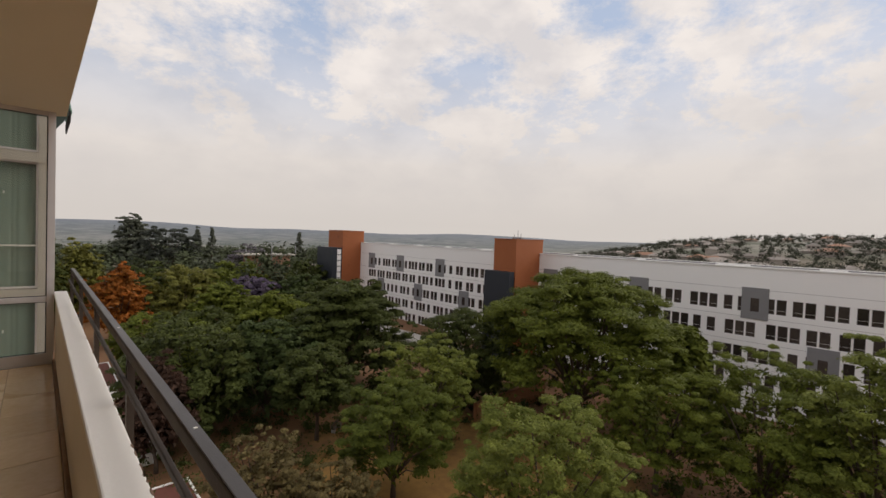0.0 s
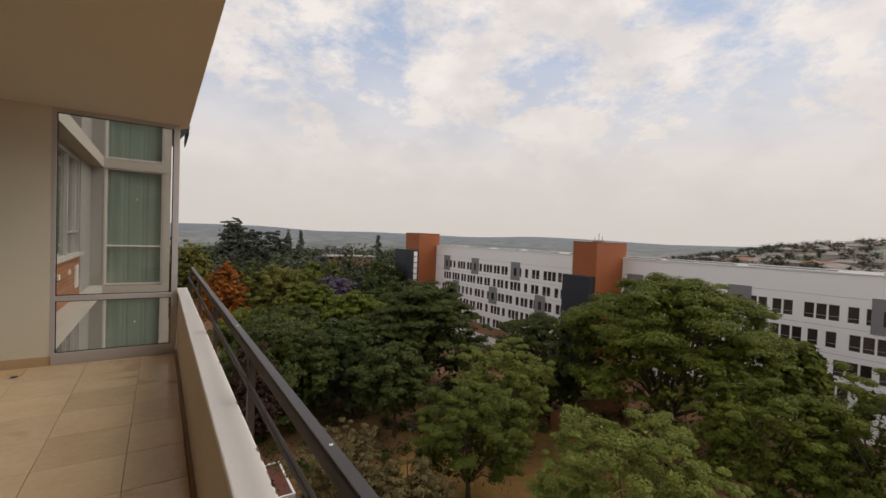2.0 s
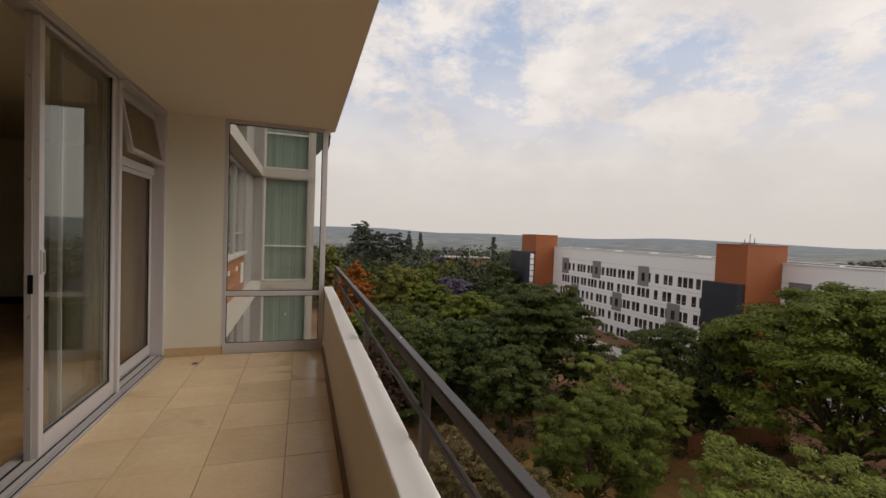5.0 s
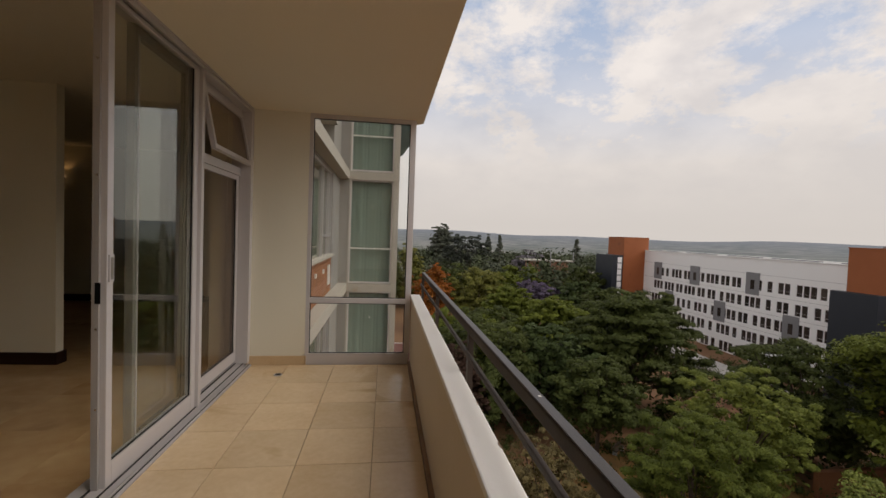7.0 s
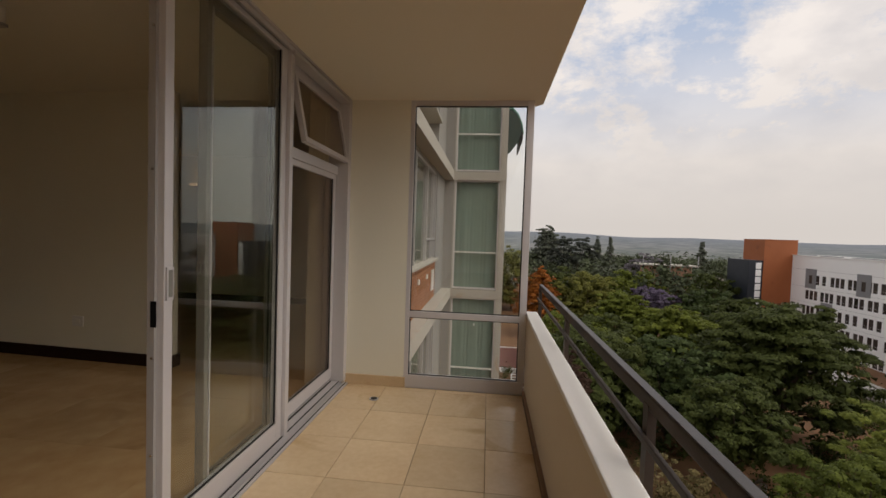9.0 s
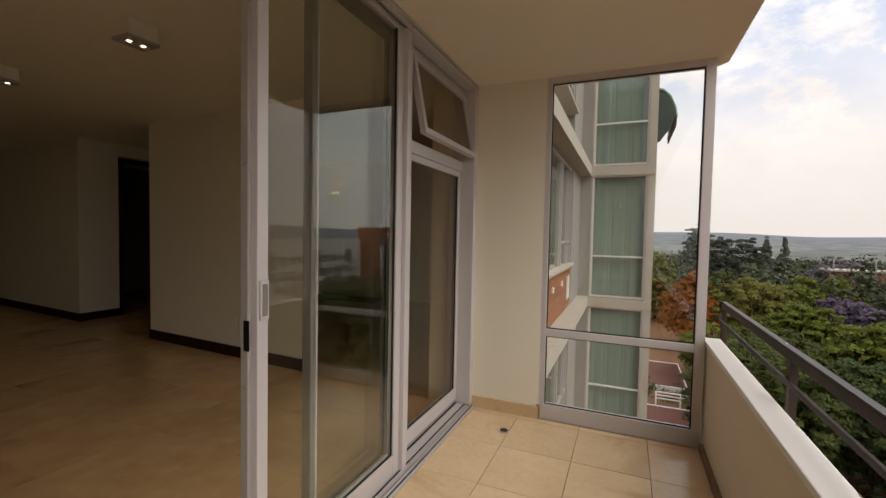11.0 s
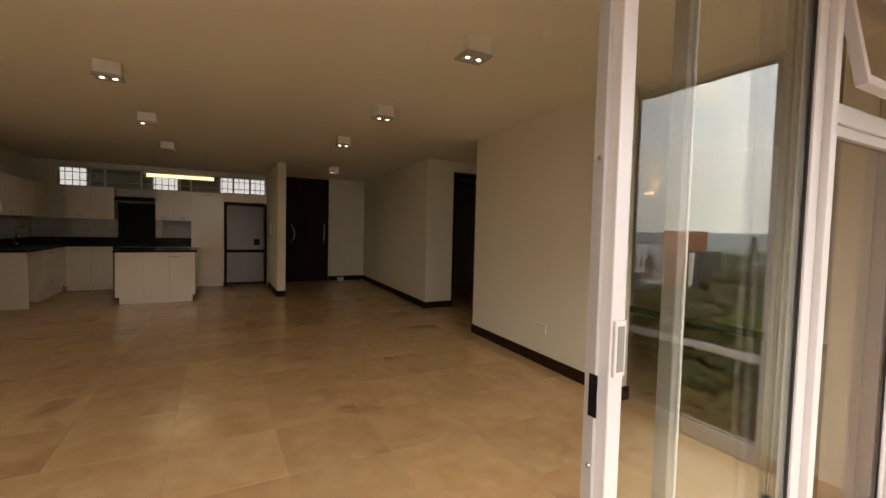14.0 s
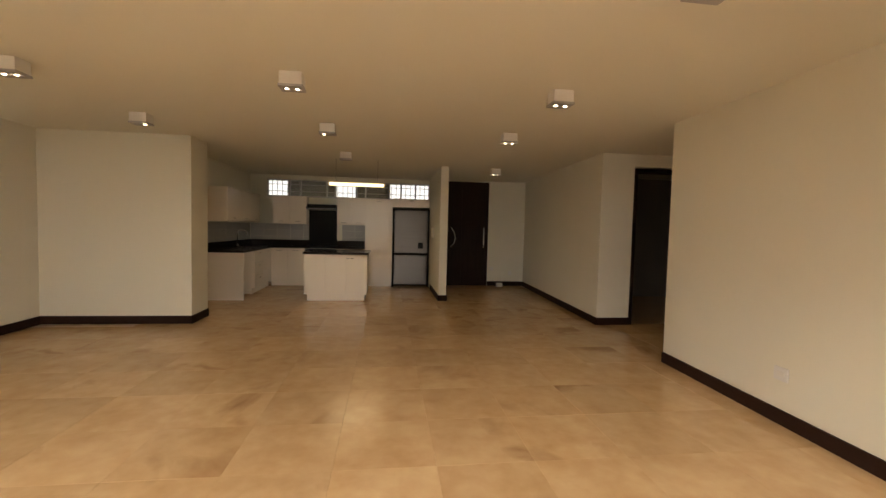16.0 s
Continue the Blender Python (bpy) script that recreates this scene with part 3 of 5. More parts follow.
def downlight(at, lit, label):
    d = thing("downlight", at, label, "lamp", "square ceiling downlights")
    part("housing", B((-0.073, -0.085, 0.018, 0.073, 0.085, 0.115), bev=0.003), LAMP_SHELL, d)
    part("trim_plate", lattice([-0.091, -0.069, -0.012, 0.012, 0.069, 0.091], [-0.078, -0.031, 0.031, 0.078], lambda i, j: j != 1 or i in (0, 2, 4), 0.0, 0.018), ALU_GREY, d, "dark grey lower plate").matrix_local = Matrix(((0, 0, 1, 0), (0, 1, 0, 0), (1, 0, 0, 0), (0, 0, 0, 1)))
    for s_, on in zip((-1, 1), lit):
        bm = bmesh.new()
        bmesh.ops.create_cone(bm, cap_ends=True, segments=20, radius1=0.020, radius2=0.025, depth=0.012, matrix=Matrix.Translation((0, s_ * 0.0405, 0.008)))
        sp_ = part("spot", bm, GREYPANEL, d, "grey spot holder")
        bm = bmesh.new()
        bmesh.ops.create_cone(bm, cap_ends=True, segments=16, radius1=0.011, radius2=0.016, depth=0.006, matrix=Matrix.Translation((0, s_ * 0.0405, 0.0005)))
        part("bulb", bm, BULB if on else ALU_GREY, sp_, "glowing warm bulb" if on else "unlit bulb")
    return d


BULB = glow("warm spot", (1.0, 0.80, 0.54), 2.4)
TUBE = glow("fluorescent tube", (1.0, 0.80, 0.40), 0.42)
LIT = "square white surface downlight with two lit spots"
ONE = "square white surface downlight with one spot lit"
OFF = "square white surface downlight with both spots off"
first = downlight((-3.42, 1.24, 2.415), (1, 1), LIT)
LAMPS = ((-3.41, 3.41), (-5.04, 3.44), (-3.51, -0.77), (-8.04, 4.05), (-1.68, 3.37))
for x, y in LAMPS:
    copy_thing(first, pose(x, y, 2.415))
downlight((-5.05, 1.29, 2.415), (1, 0), ONE)
downlight((-5.02, -0.68, 2.415), (0, 1), ONE)
downlight((-6.93, 1.32, 2.415), (0, 0), OFF)
for x, y in ((-3.42, 1.24), (-5.05, 1.29), (-5.02, -0.68)) + LAMPS:
    lamp = new("spot_light", bpy.data.lights.new("spot_light", "SPOT"))
    lamp.data.energy, lamp.data.spot_size, lamp.data.spot_blend = 0.5, radians(110), 0.7
    lamp.data.color, lamp.data.shadow_soft_size = (1.0, 0.84, 0.60), 0.16
    lamp.matrix_world = pose(x, y, 2.39)


def wall_plate(name, at, size, label, category, rz=0):
    s = thing(name, at, label, category, rz=rz)
    part("plate", B((-size[0] / 2, -0.012, 0, size[0] / 2, 0, size[1]), bev=0.003), WHITE, s)
    part("rocker", B((-size[0] * 0.25, -0.017, size[1] * 0.3, size[0] * 0.25, -0.012, size[1] * 0.7), bev=0.002), LAMP_SHELL, s)
    return s


wall_plate("wall_socket", (-2.69, 4.911, 0.30), (0.12, 0.10), "white socket plate low on the cream wall", "socket", rz=-3)
wall_plate("wall_socket", (-10.134, 4.55, 0.36), (0.08, 0.08), "white socket plate beside the front door", "socket", rz=90)
wall_plate("wall_socket", (-10.134, 5.02, 0.24), (0.08, 0.10), "white socket plate in the entrance corner", "socket", rz=90)
intercom = thing("intercom", (-9.0, 2.985, 1.15), "white intercom handset on the thin wall", "intercom")
part("base", B((-0.05, -0.03, 0, 0.05, 0, 0.22), bev=0.006), WHITE, intercom)
part("handset", B((-0.045, -0.055, 0.01, -0.01, -0.03, 0.21), bev=0.008), LAMP_SHELL, intercom)
box1 = thing("router_box", (-9.98, 4.72, -0.025), "small white box on the floor by the entrance wall", "box")
part("case", B((-0.05, -0.07, 0, 0.05, 0.07, 0.09), bev=0.008), WHITE, box1)
wlamp = thing("wall_lamp", (-4.02, 8.35, 1.98), "dim warm uplighter on the next room's wall", "lamp")
part("bracket", B((-0.04, -0.03, 0, 0.04, 0, 0.05), bev=0.004), ALU_GREY, wlamp)
part("shade", B((-0.07, -0.10, 0.02, 0.07, -0.03, 0.06), bev=0.008), glow("lit shade", (1.0, 0.62, 0.3), 0.25), wlamp)
ul = new("uplight", bpy.data.lights.new("uplight", "SPOT"))
ul.data.energy, ul.data.spot_size, ul.data.color, ul.data.shadow_soft_size = 0.28, radians(100), (1.0, 0.55, 0.22), 0.03
ul.matrix_world = pose(-3.95, 8.27, 2.07, 180, 0, 0)

# front door, double
fdoor = thing("front_door", (-10.20, 3.13, -0.025), "dark stained double entrance door with steel pull handles", "door")
for y0, y1, nm in ((0.0, 0.66, 1), (0.661, 1.32, 2)):
    lf = part("leaf", B((-0.02, y0, -0.005, 0.03, y1, 2.548), (0.03, y0 + 0.08, 0.10, 0.036, y1 - 0.08, 1.15), (0.03, y0 + 0.08, 1.25, 0.036, y1 - 0.08, 2.40), bev=0.003), WOOD_DOOR, fdoor)
    yy, bow = (0.40, 0.10) if nm == 1 else (1.20, 0.0)
    hb = bmesh.new()
    tube(hb, [(0.036, yy, 0.92), (0.085, yy, 0.94), (0.095, yy + bow * 0.7, 1.04), (0.095, yy + bow, 1.16), (0.095, yy + bow * 0.7, 1.30), (0.085, yy, 1.40), (0.036, yy, 1.42)], 0.016, 8)
    part("handle", hb, CHROME, lf, "steel pull handle")
inner_dw = thing("doorway_frame", (-5.90, 5.63, -0.025), "dark stained door frame of an unlit room", "door frame")
part("jamb", B((-0.16, 0.0, 0, 0.012, 0.05, 2.35), bev=0.004), WOOD_DOOR, inner_dw)
part("jamb", B((-0.16, 0.92, 0, 0.012, 0.97, 2.35), bev=0.004), WOOD_DOOR, inner_dw)
part("head", B((-0.16, 0.05, 2.30, 0.012, 0.92, 2.35), bev=0.004), WOOD_DOOR, inner_dw)
odoor = thing("room_door", (-6.06, 5.69, -0.025), "dark stained door standing open into the unlit room", "door")
odl = part("leaf", B((-0.83, -0.04, 0.01, 0.0, 0.0, 2.13), (-0.73, 0.0, 0.15, -0.1, 0.006, 0.95), (-0.73, 0.0, 1.1, -0.1, 0.006, 2.0), bev=0.003), WOOD_DOOR, odoor)
hb = bmesh.new()
tube(hb, [(-0.76, 0.0, 1.02), (-0.76, 0.05, 1.02), (-0.65, 0.055, 1.02)], 0.009, 8)
part("handle", hb, CHROME, odl)

# ---- kitchen ----


def cabinet(name, at, w, h, d, doors, label, handle="top", rz=0, kick=0.0):
    """A unit that faces local +x: carcass, fronts with fine gaps, handles, plinth."""
    c = thing(name, at, label, "cabinet", rz=rz)
    part("carcass", B((-d, 0, kick, -0.02, w, h)), CAB, c)
    if kick:
        part("plinth", B((-d + 0.02, 0.01, 0, -0.06, w - 0.01, kick)), CAB, c)
    y = 0.0
    for k, (dw, zs) in enumerate(doors):
        for z0, z1 in zs:
            f = part("door", B((-0.018, y + 0.002, z0 + 0.002, 0.0, y + dw - 0.002, z1 - 0.002), bev=0.002), CAB, c)
            if handle:
                hz = z1 - 0.06 if handle == "top" else z0 + 0.06
                hb_ = bmesh.new()
                ym = y + dw * 0.5
                tube(hb_, [(0.0, ym - 0.05, hz), (0.022, ym - 0.05, hz), (0.022, ym + 0.05, hz), (0.0, ym + 0.05, hz)], 0.005, 6)
                part("handle", hb_, CHROME, f)
        y += dw
    return c


KF = -9.86   # front of the tall units
cabinet("tall_cabinet", (KF, 1.49, -0.025), 0.62, 2.02, 0.57, [(0.62, [(0.12, 2.02)])], "tall glossy cream larder cabinet beside the fridge", kick=0.12)
cabinet("bridge_cabinet", (KF, 2.11, 1.82), 0.87, 0.20, 0.57, [(0.87, [(0.0, 0.20)])], "cream cabinet over the fridge", handle="top")
cabinet("base_cabinet", (-9.92, -0.60, -0.025), 0.74, 0.86, 0.51, [(0.37, [(0.12, 0.86)]), (0.37, [(0.12, 0.86)])], "glossy cream base cabinet under the granite worktop", kick=0.12)
cabinet("base_cabinet", (-9.92, 0.82, -0.025), 0.67, 0.86, 0.51, [(0.67, [(0.12, 0.36), (0.36, 0.61), (0.61, 0.86)])], "cream drawer base cabinet under the worktop", kick=0.12)
cabinet("wall_cabinet", (-10.10, -0.60, 1.38), 0.74, 0.64, 0.34, [(0.37, [(0, 0.64)]), (0.37, [(0, 0.64)])], "glossy cream wall cabinet over the worktop", handle="bottom")
cabinet("wall_cabinet", (-10.10, 0.83, 1.38), 0.66, 0.64, 0.34, [(0.33, [(0, 0.64)]), (0.33, [(0, 0.64)])], "glossy cream wall cabinet beside the hood", handle="bottom")
for k in range(3):
    cabinet("wall_cabinet", (-8.05 - 0.66 * k, -0.86, 1.40), 0.66, 0.62, 0.33, [(0.66, [(0, 0.62)])], "glossy cream wall cabinet on the side wall", handle="bottom", rz=90)
cabinet("base_cabinet", (-8.70, -0.58, -0.025), 0.62, 0.86, 0.60, [(0.62, [(0.12, 0.36), (0.36, 0.61), (0.61, 0.86)])], "cream drawer cabinet on the side run", rz=90, kick=0.12)
cabinet("base_cabinet", (-9.32, -0.58, -0.025), 0.60, 0.86, 0.60, [(0.60, [(0.12, 0.86)])], "cream base cabinet at the kitchen corner", rz=90, kick=0.12)
endp = thing("end_panel", (-7.97, -1.20, -0.025), "cream end panel closing the worktop run", "panel")
part("board", B((-0.04, 0, 0, 0.0, 0.64, 0.86), bev=0.002), CAB, endp)
wt = thing("worktop", (-10.0, 0.0, 0.835), "polished black granite worktop running round the corner", "worktop")
part("slab", B((-0.45, -1.20, 0.0, 0.11, 0.15, 0.04), bev=0.004), GRANITE, wt)
part("slab", B((-0.45, 0.80, 0.0, 0.11, 1.49, 0.04), bev=0.004), GRANITE, wt)
part("slab", B((0.112, -1.20, 0.0, 2.05, -0.55, 0.04), bev=0.004), GRANITE, wt)
part("upstand", B((-0.43, -1.17, 0.04, -0.41, 0.15, 0.17)), GRANITE, wt)
part("upstand", B((-0.43, 0.80, 0.04, -0.41, 1.49, 0.17)), GRANITE, wt)
part("upstand", B((-0.43, -1.186, 0.04, 2.05, -1.166, 0.17)), GRANITE, wt)
sp = thing("splashback", (-10.44, -1.18, 0.94), "grey tiled splashback behind the worktop", "splashback")
for k in range(9):
    for j in range(3):
        y0 = k * 0.30
        if 1.30 < y0 < 1.9:
            continue
        part("tile", B((0.0, y0 + 0.002, j * 0.148, 0.008, y0 + 0.297, j * 0.148 + 0.145)), SPLASH, sp)
for k in range(8):
    for j in range(3):
        part("tile", B((0.02 + k * 0.30, -0.015, j * 0.148, 0.317 + k * 0.30, -0.007, j * 0.148 + 0.145)), SPLASH, sp)
stove = thing("cooker", (-9.93, 0.15, -0.025), "black built-in oven and hob under a black glass back panel", "cooker")
part("oven_front", B((-0.50, 0.005, 0.10, 0.0, 0.645, 0.82), bev=0.003), BLACK, stove)
part("hob", B((-0.50, 0.0, 0.865, 0.03, 0.65, 0.905), bev=0.004), BLACK, stove)
part("control_strip", B((0.0, 0.02, 0.72, 0.006, 0.63, 0.80), bev=0.002), CHROME, stove)
part("back_panel", B((-0.50, 0.0, 0.905, -0.485, 0.65, 1.745)), BLACK, stove)
hood = thing("extractor_hood", (-10.10, 0.15, 1.725), "black cooker hood over the hob", "hood")
part("visor", B((-0.33, 0.0, 0.0, 0.10, 0.66, 0.06), bev=0.006), BLACK, hood)
hbm = bmesh.new()
prism(hbm, [(-0.34, 0.0), (0.0, 0.0), (0.0, 0.66), (-0.34, 0.66)], 0.06, 0.12)
part("body", hbm, BLACK, hood)
part("edge_trim", B((0.10, 0.0, 0.0, 0.106, 0.66, 0.03)), GREYPANEL, hood)
fr = thing("fridge", (-9.86, 2.13, -0.025), "stainless two-door fridge freezer in a dark niche", "fridge")
part("body", B((-0.58, 0.0, 0.03, -0.06, 0.83, 1.80)), BLACK, fr)
part("freezer_door", B((-0.06, 0.03, 0.06, 0.0, 0.80, 0.74), bev=0.012), FRIDGE, fr)
updr = part("fridge_door", B((-0.06, 0.03, 0.79, 0.0, 0.80, 1.78), bev=0.012), FRIDGE, fr)
part("dispenser", B((0.0, 0.58, 0.90, 0.008, 0.70, 1.04), bev=0.004), BLACK, updr, "black water dispenser")
part("grip_strip", B((-0.05, 0.03, 0.742, 0.002, 0.80, 0.788)), BLACK, fr)
part("frame", B((-0.05, -0.015, 0.0, 0.01, 0.025, 1.81), (-0.05, 0.805, 0.0, 0.01, 0.84, 1.81), (-0.05, -0.015, 1.785, 0.01, 0.84, 1.815)), BLACK, fr)
isl = thing("kitchen_island", (-7.92, 0.50, -0.025), "cream kitchen island with a black granite top", "island")
part("plinth", B((-0.84, 0.05, 0, -0.05, 1.09, 0.12)), CAB, isl)
part("body", B((-0.88, 0.0, 0.12, -0.012, 1.13, 0.86)), CAB, isl)
for k in range(3):
    f = part("panel", B((-0.012, 0.002 + 0.377 * k, 0.122, 0.0, 0.375 + 0.377 * k, 0.858), bev=0.002), CAB, isl)
    if k == 2:
        hb = bmesh.new()
        for yy in (0.755, 0.835):
            tube(hb, [(0.0, yy, 0.79), (0.02, yy, 0.79), (0.02, yy + 0.05, 0.79), (0.0, yy + 0.05, 0.79)], 0.006, 6)
        part("handle", hb, CHROME, f)
part("top", B((-0.92, -0.02, 0.86, 0.02, 1.16, 0.90), bev=0.004), GRANITE, isl)
tap = thing("tap", (-9.0, -1.0, 0.90), "tall chrome kitchen tap at the sink", "tap")
tb = bmesh.new()
tube(tb, [(0, 0, 0), (0, 0, 0.26), (0.0, 0.03, 0.31), (0.0, 0.10, 0.33), (0.0, 0.17, 0.30), (0.0, 0.18, 0.24)], 0.013, 10)
part("spout", tb, CHROME, tap)
tb = bmesh.new()
tube(tb, [(0, 0, 0.0), (0, 0, 0.03)], 0.028, 12)
tube(tb, [(0.01, 0, 0.06), (0.07, 0, 0.09)], 0.007, 8)
part("lever", tb, CHROME, tap)
pl = thing("pendant_tube", (-7.6, 0.97, 2.06), "long lit fluorescent batten hung over the island", "lamp")
tb = bmesh.new()
tube(tb, [(0, 0.01, 0.03), (0, 0.95, 0.03)], 0.026, 12)
part("tube", tb, TUBE, pl, "warm yellow glowing tube")
part("tray", B((-0.05, 0.0, 0.055, 0.05, 0.96, 0.085), bev=0.004), LAMP_SHELL, pl)
for yy in (0.12, 0.84):
    tb = bmesh.new()
    tube(tb, [(0, yy, 0.085), (0, yy, CEIL_Z - 2.06)], 0.004, 6)
    part("suspension", tb, CHROME, pl)
tlamp = new("tube_light", bpy.data.lights.new("tube_light", "AREA"))
tlamp.data.shape, tlamp.data.size, tlamp.data.size_y, tlamp.data.energy = "RECTANGLE", 0.06, 0.9, 0.75
tlamp.data.color = (1.0, 0.80, 0.45)
tlamp.matrix_world = pose(-7.6, 1.45, 2.055)
# strip window with mullions and bars
sw = thing("strip_window", (-10.525, -0.82, STRIP0), "high strip window with steel bars over the kitchen", "window")
H_ = STRIP1 - STRIP0
part("frame", B((-0.04, 0, 0, 0.04, 3.83, 0.03), (-0.04, 0, H_ - 0.03, 0.04, 3.83, H_)), ALU_GREY, sw)
SEG = (0.0, 0.50, 0.75, 1.36, 1.56, 2.07, 2.28, 2.85, 3.135, 3.49, 3.83)
for y in SEG:
    part("mullion", B((-0.04, max(0, y - 0.018), 0.03, 0.04, min(3.83, y + 0.018), H_ - 0.03)), ALU_GREY, sw)
for a, b in zip(SEG, SEG[1:]):
    pn = part("pane", B((-0.003, a + 0.018, 0.03, 0.003, b - 0.018, H_ - 0.03)), GLASS_DIM, sw)
    pn.visible_shadow = False
bb = bmesh.new()
for k in range(1, 33):
    if k * 0.116 < 0.52 or 1.55 < k * 0.116 < 2.08 or k * 0.116 > 2.8:
        tube(bb, [(0.06, k * 0.116, 0.0), (0.06, k * 0.116, H_)], 0.007, 5)
for z in (0.13, 0.29):
    tube(bb, [(0.06, 0, z), (0.06, 3.83, z)], 0.007, 5)
part("burglar_bars", bb, ALU_GREY, sw)
# access gallery behind the kitchen: wall sections with bright gaps between
structure("wall_gallery", B((-12.3, -0.71, -0.2, -12.1, 0.57, 3.6), (-12.3, 1.10, -0.2, -12.1, 2.06, 3.6), (-12.3, -6, -0.2, -12.1, -1.36, 3.6), (-12.3, 3.16, -0.2, -12.1, 6, 3.6), (-12.3, -1.36, -0.2, -12.1, -0.71, 1.9), (-12.3, 0.57, -0.2, -12.1, 1.10, 1.9), (-12.3, 2.06, -0.2, -12.1, 3.16, 1.9)), PLASTER, "pale plastered outer wall of the access gallery", "wall")
structure("floor_gallery", B((-12.3, -6, -0.25, -10.6, 6, -0.02)), CONC, "concrete gallery floor", "floor")

# ---- the neighbouring flats beyond the screen ----
FX, BY = 0.10, 11.5
STO = 2.83
nf = bmesh.new()
for k in range(-5, 4):
    z = -0.02 + STO * k
    box(nf, FX - 0.3, 4.95, z + 2.56, FX, BY, z + STO - 0.225)
    box(nf, FX - 0.3, 10.1, z - 0.002, FX, BY, z + 2.56)
structure("wall_neighbour", nf, GREYWALL, "grey rendered wall of the neighbouring flat", "wall")
sl = bmesh.new()
for k in range(-5, 4):
    z = -0.02 + STO * k
    box(sl, -0.3, 4.96, z - 0.22, 0.32, BY, z)
structure("slab_ledges", sl, SLAB, "weathered white concrete ledges between storeys", "ledge")


def neighbour_bay(z):
    w = thing("neighbour_window", (FX, 4.95, z + 0.76), "grey framed window band of the neighbouring flat", "window", "neighbour windows")
    part("sill", B((-0.3, 0.0, 0.0, 0.07, 5.15, 0.05), bev=0.006), SLAB, w)
    for y in (0.0, 1.5, 2.7, 3.9, 4.7, 5.1):
        part("mullion", B((-0.12, y, 0.05, -0.02, y + 0.05, 1.80)), ALU_GREY, w)
    part("transom", B((-0.10, 3.95, 0.42, -0.03, 5.1, 0.46)), ALU_GREY, w)
    part("head", B((-0.12, 0.0, 1.75, -0.02, 5.15, 1.80)), ALU_GREY, w)
    pn_ = part("pane", B((-0.07, 0.0, 0.05, -0.065, 5.15, 1.75)), GLASS_GREY, w)
    pn_.visible_shadow = False
    part("curtain", B((-0.28, 0.0, 0.05, -0.25, 5.15, 1.79)), DRAPE, w)
    return w


nw = neighbour_bay(-0.02)
for k in range(-4, 3):
    if k:
        copy_thing(nw, pose(FX, 4.95, 0.74 + STO * k))

bay = bmesh.new()
for k in range(-6, 3):
    z = 2.59 + STO * k
    box(bay, 0.32, BY - 0.02, z, 1.57, BY + 2.6, z + 0.20)
for x0, x1 in ((0.32, 0.35), (1.42, 1.57)):
    box(bay, x0, BY, -13.0, x1, BY + 0.12, 7.2)
box(bay, -0.3, BY + 2.4, -13.0, 1.57, BY + 2.6, 7.2)
structure("wall_bay_return", B((-0.3, BY + 0.01, -13.0, 0.318, BY + 0.2, 7.2)), GREYWALL, "grey rendered wall beside the bay", "wall")
structure("wall_bay", bay, SLAB, "off-white frame of the projecting stair bay", "wall")


def bay_window(z):
    w = thing("bay_window", (0.35, BY + 0.03, z), "green tinted bay window with pale curtains behind", "window", "bay windows")
    part("frame", B((0.0, 0, 0, 0.035, 0.05, STO - 0.22), (1.035, 0, 0, 1.07, 0.05, STO - 0.22), (0.035, 0, 0, 1.035, 0.05, 0.035), (0.035, 0, STO - 0.255, 1.035, 0.05, STO - 0.22)), WINFRAME, w)
    part("transom", B((0.035, -0.004, 0.87, 1.035, 0.05, 0.90)), WHITE, w)
    part("pane", B((0.035, 0.02, 0.035, 1.035, 0.026, 0.87)), GLASS_GREEN, w).visible_shadow = False
    part("pane", B((0.035, 0.02, 0.90, 1.035, 0.026, STO - 0.255)), GLASS_GREEN, w).visible_shadow = False
    cb = bmesh.new()
    n = 60
    lo = [cb.verts.new((0.03 + 1.01 * i / n, 0.11 + 0.004 * math.sin(i * 0.9 + math.sin(i * 0.31) * 2) + 0.006 * math.sin(i * 0.37), 0.02)) for i in range(n + 1)]
    hi = [cb.verts.new((v.co.x, v.co.y, STO - 0.26)) for v in lo]
    for i in range(n):
        cb.faces.new((lo[i], lo[i + 1], hi[i + 1], hi[i])).smooth = True
    part("curtain", cb, CURTAIN, w)
    part("catch", B((0.555, 0.005, 1.93, 0.580, 0.019, 1.985), bev=0.003), WHITE, w, "small white catch")
    return w


bw = bay_window(-0.02)
for k in range(-5, 2):
    if k:
        copy_thing(bw, pose(0.35, BY + 0.03, -0.02 + STO * k))
# outer flank glass of the bay
structure("wall_bay_flank", B((1.50, BY + 0.12, -13.0, 1.56, BY + 2.4, 7.2)), GREYWALL, "grey flank of the stair bay", "wall")
awn = thing("awning", (1.57, BY + 0.30, 3.80), "green and white checked canvas awning with a dark fringe", "awning")
ab = bmesh.new()
prof = [(0.0, 0.62), (0.10, 0.60), (0.24, 0.45), (0.34, 0.22), (0.38, 0.0), (0.36, 0.0), (0.31, 0.2), (0.22, 0.42), (0.09, 0.57), (0.0, 0.58)]
aa = [ab.verts.new((x, 0.0, z)) for x, z in prof]
bb_ = [ab.verts.new((x, 1.9, z)) for x, z in prof]
for i in range(len(prof)):
    ab.faces.new((aa[i], aa[(i + 1) % len(prof)], bb_[(i + 1) % len(prof)], bb_[i]))
ab.faces.new(aa[::-1])
ab.faces.new(bb_)
part("canopy", ab, TARP, awn)
fb = bmesh.new()
for k in range(24):
    box(fb, 0.33, 0.08 * k, -0.16 - 0.05 * math.sin(k * 2.1), 0.36, 0.08 * k + 0.07, 0.02)
part("fringe", fb, RUBBER, awn)
end_ = bmesh.new()
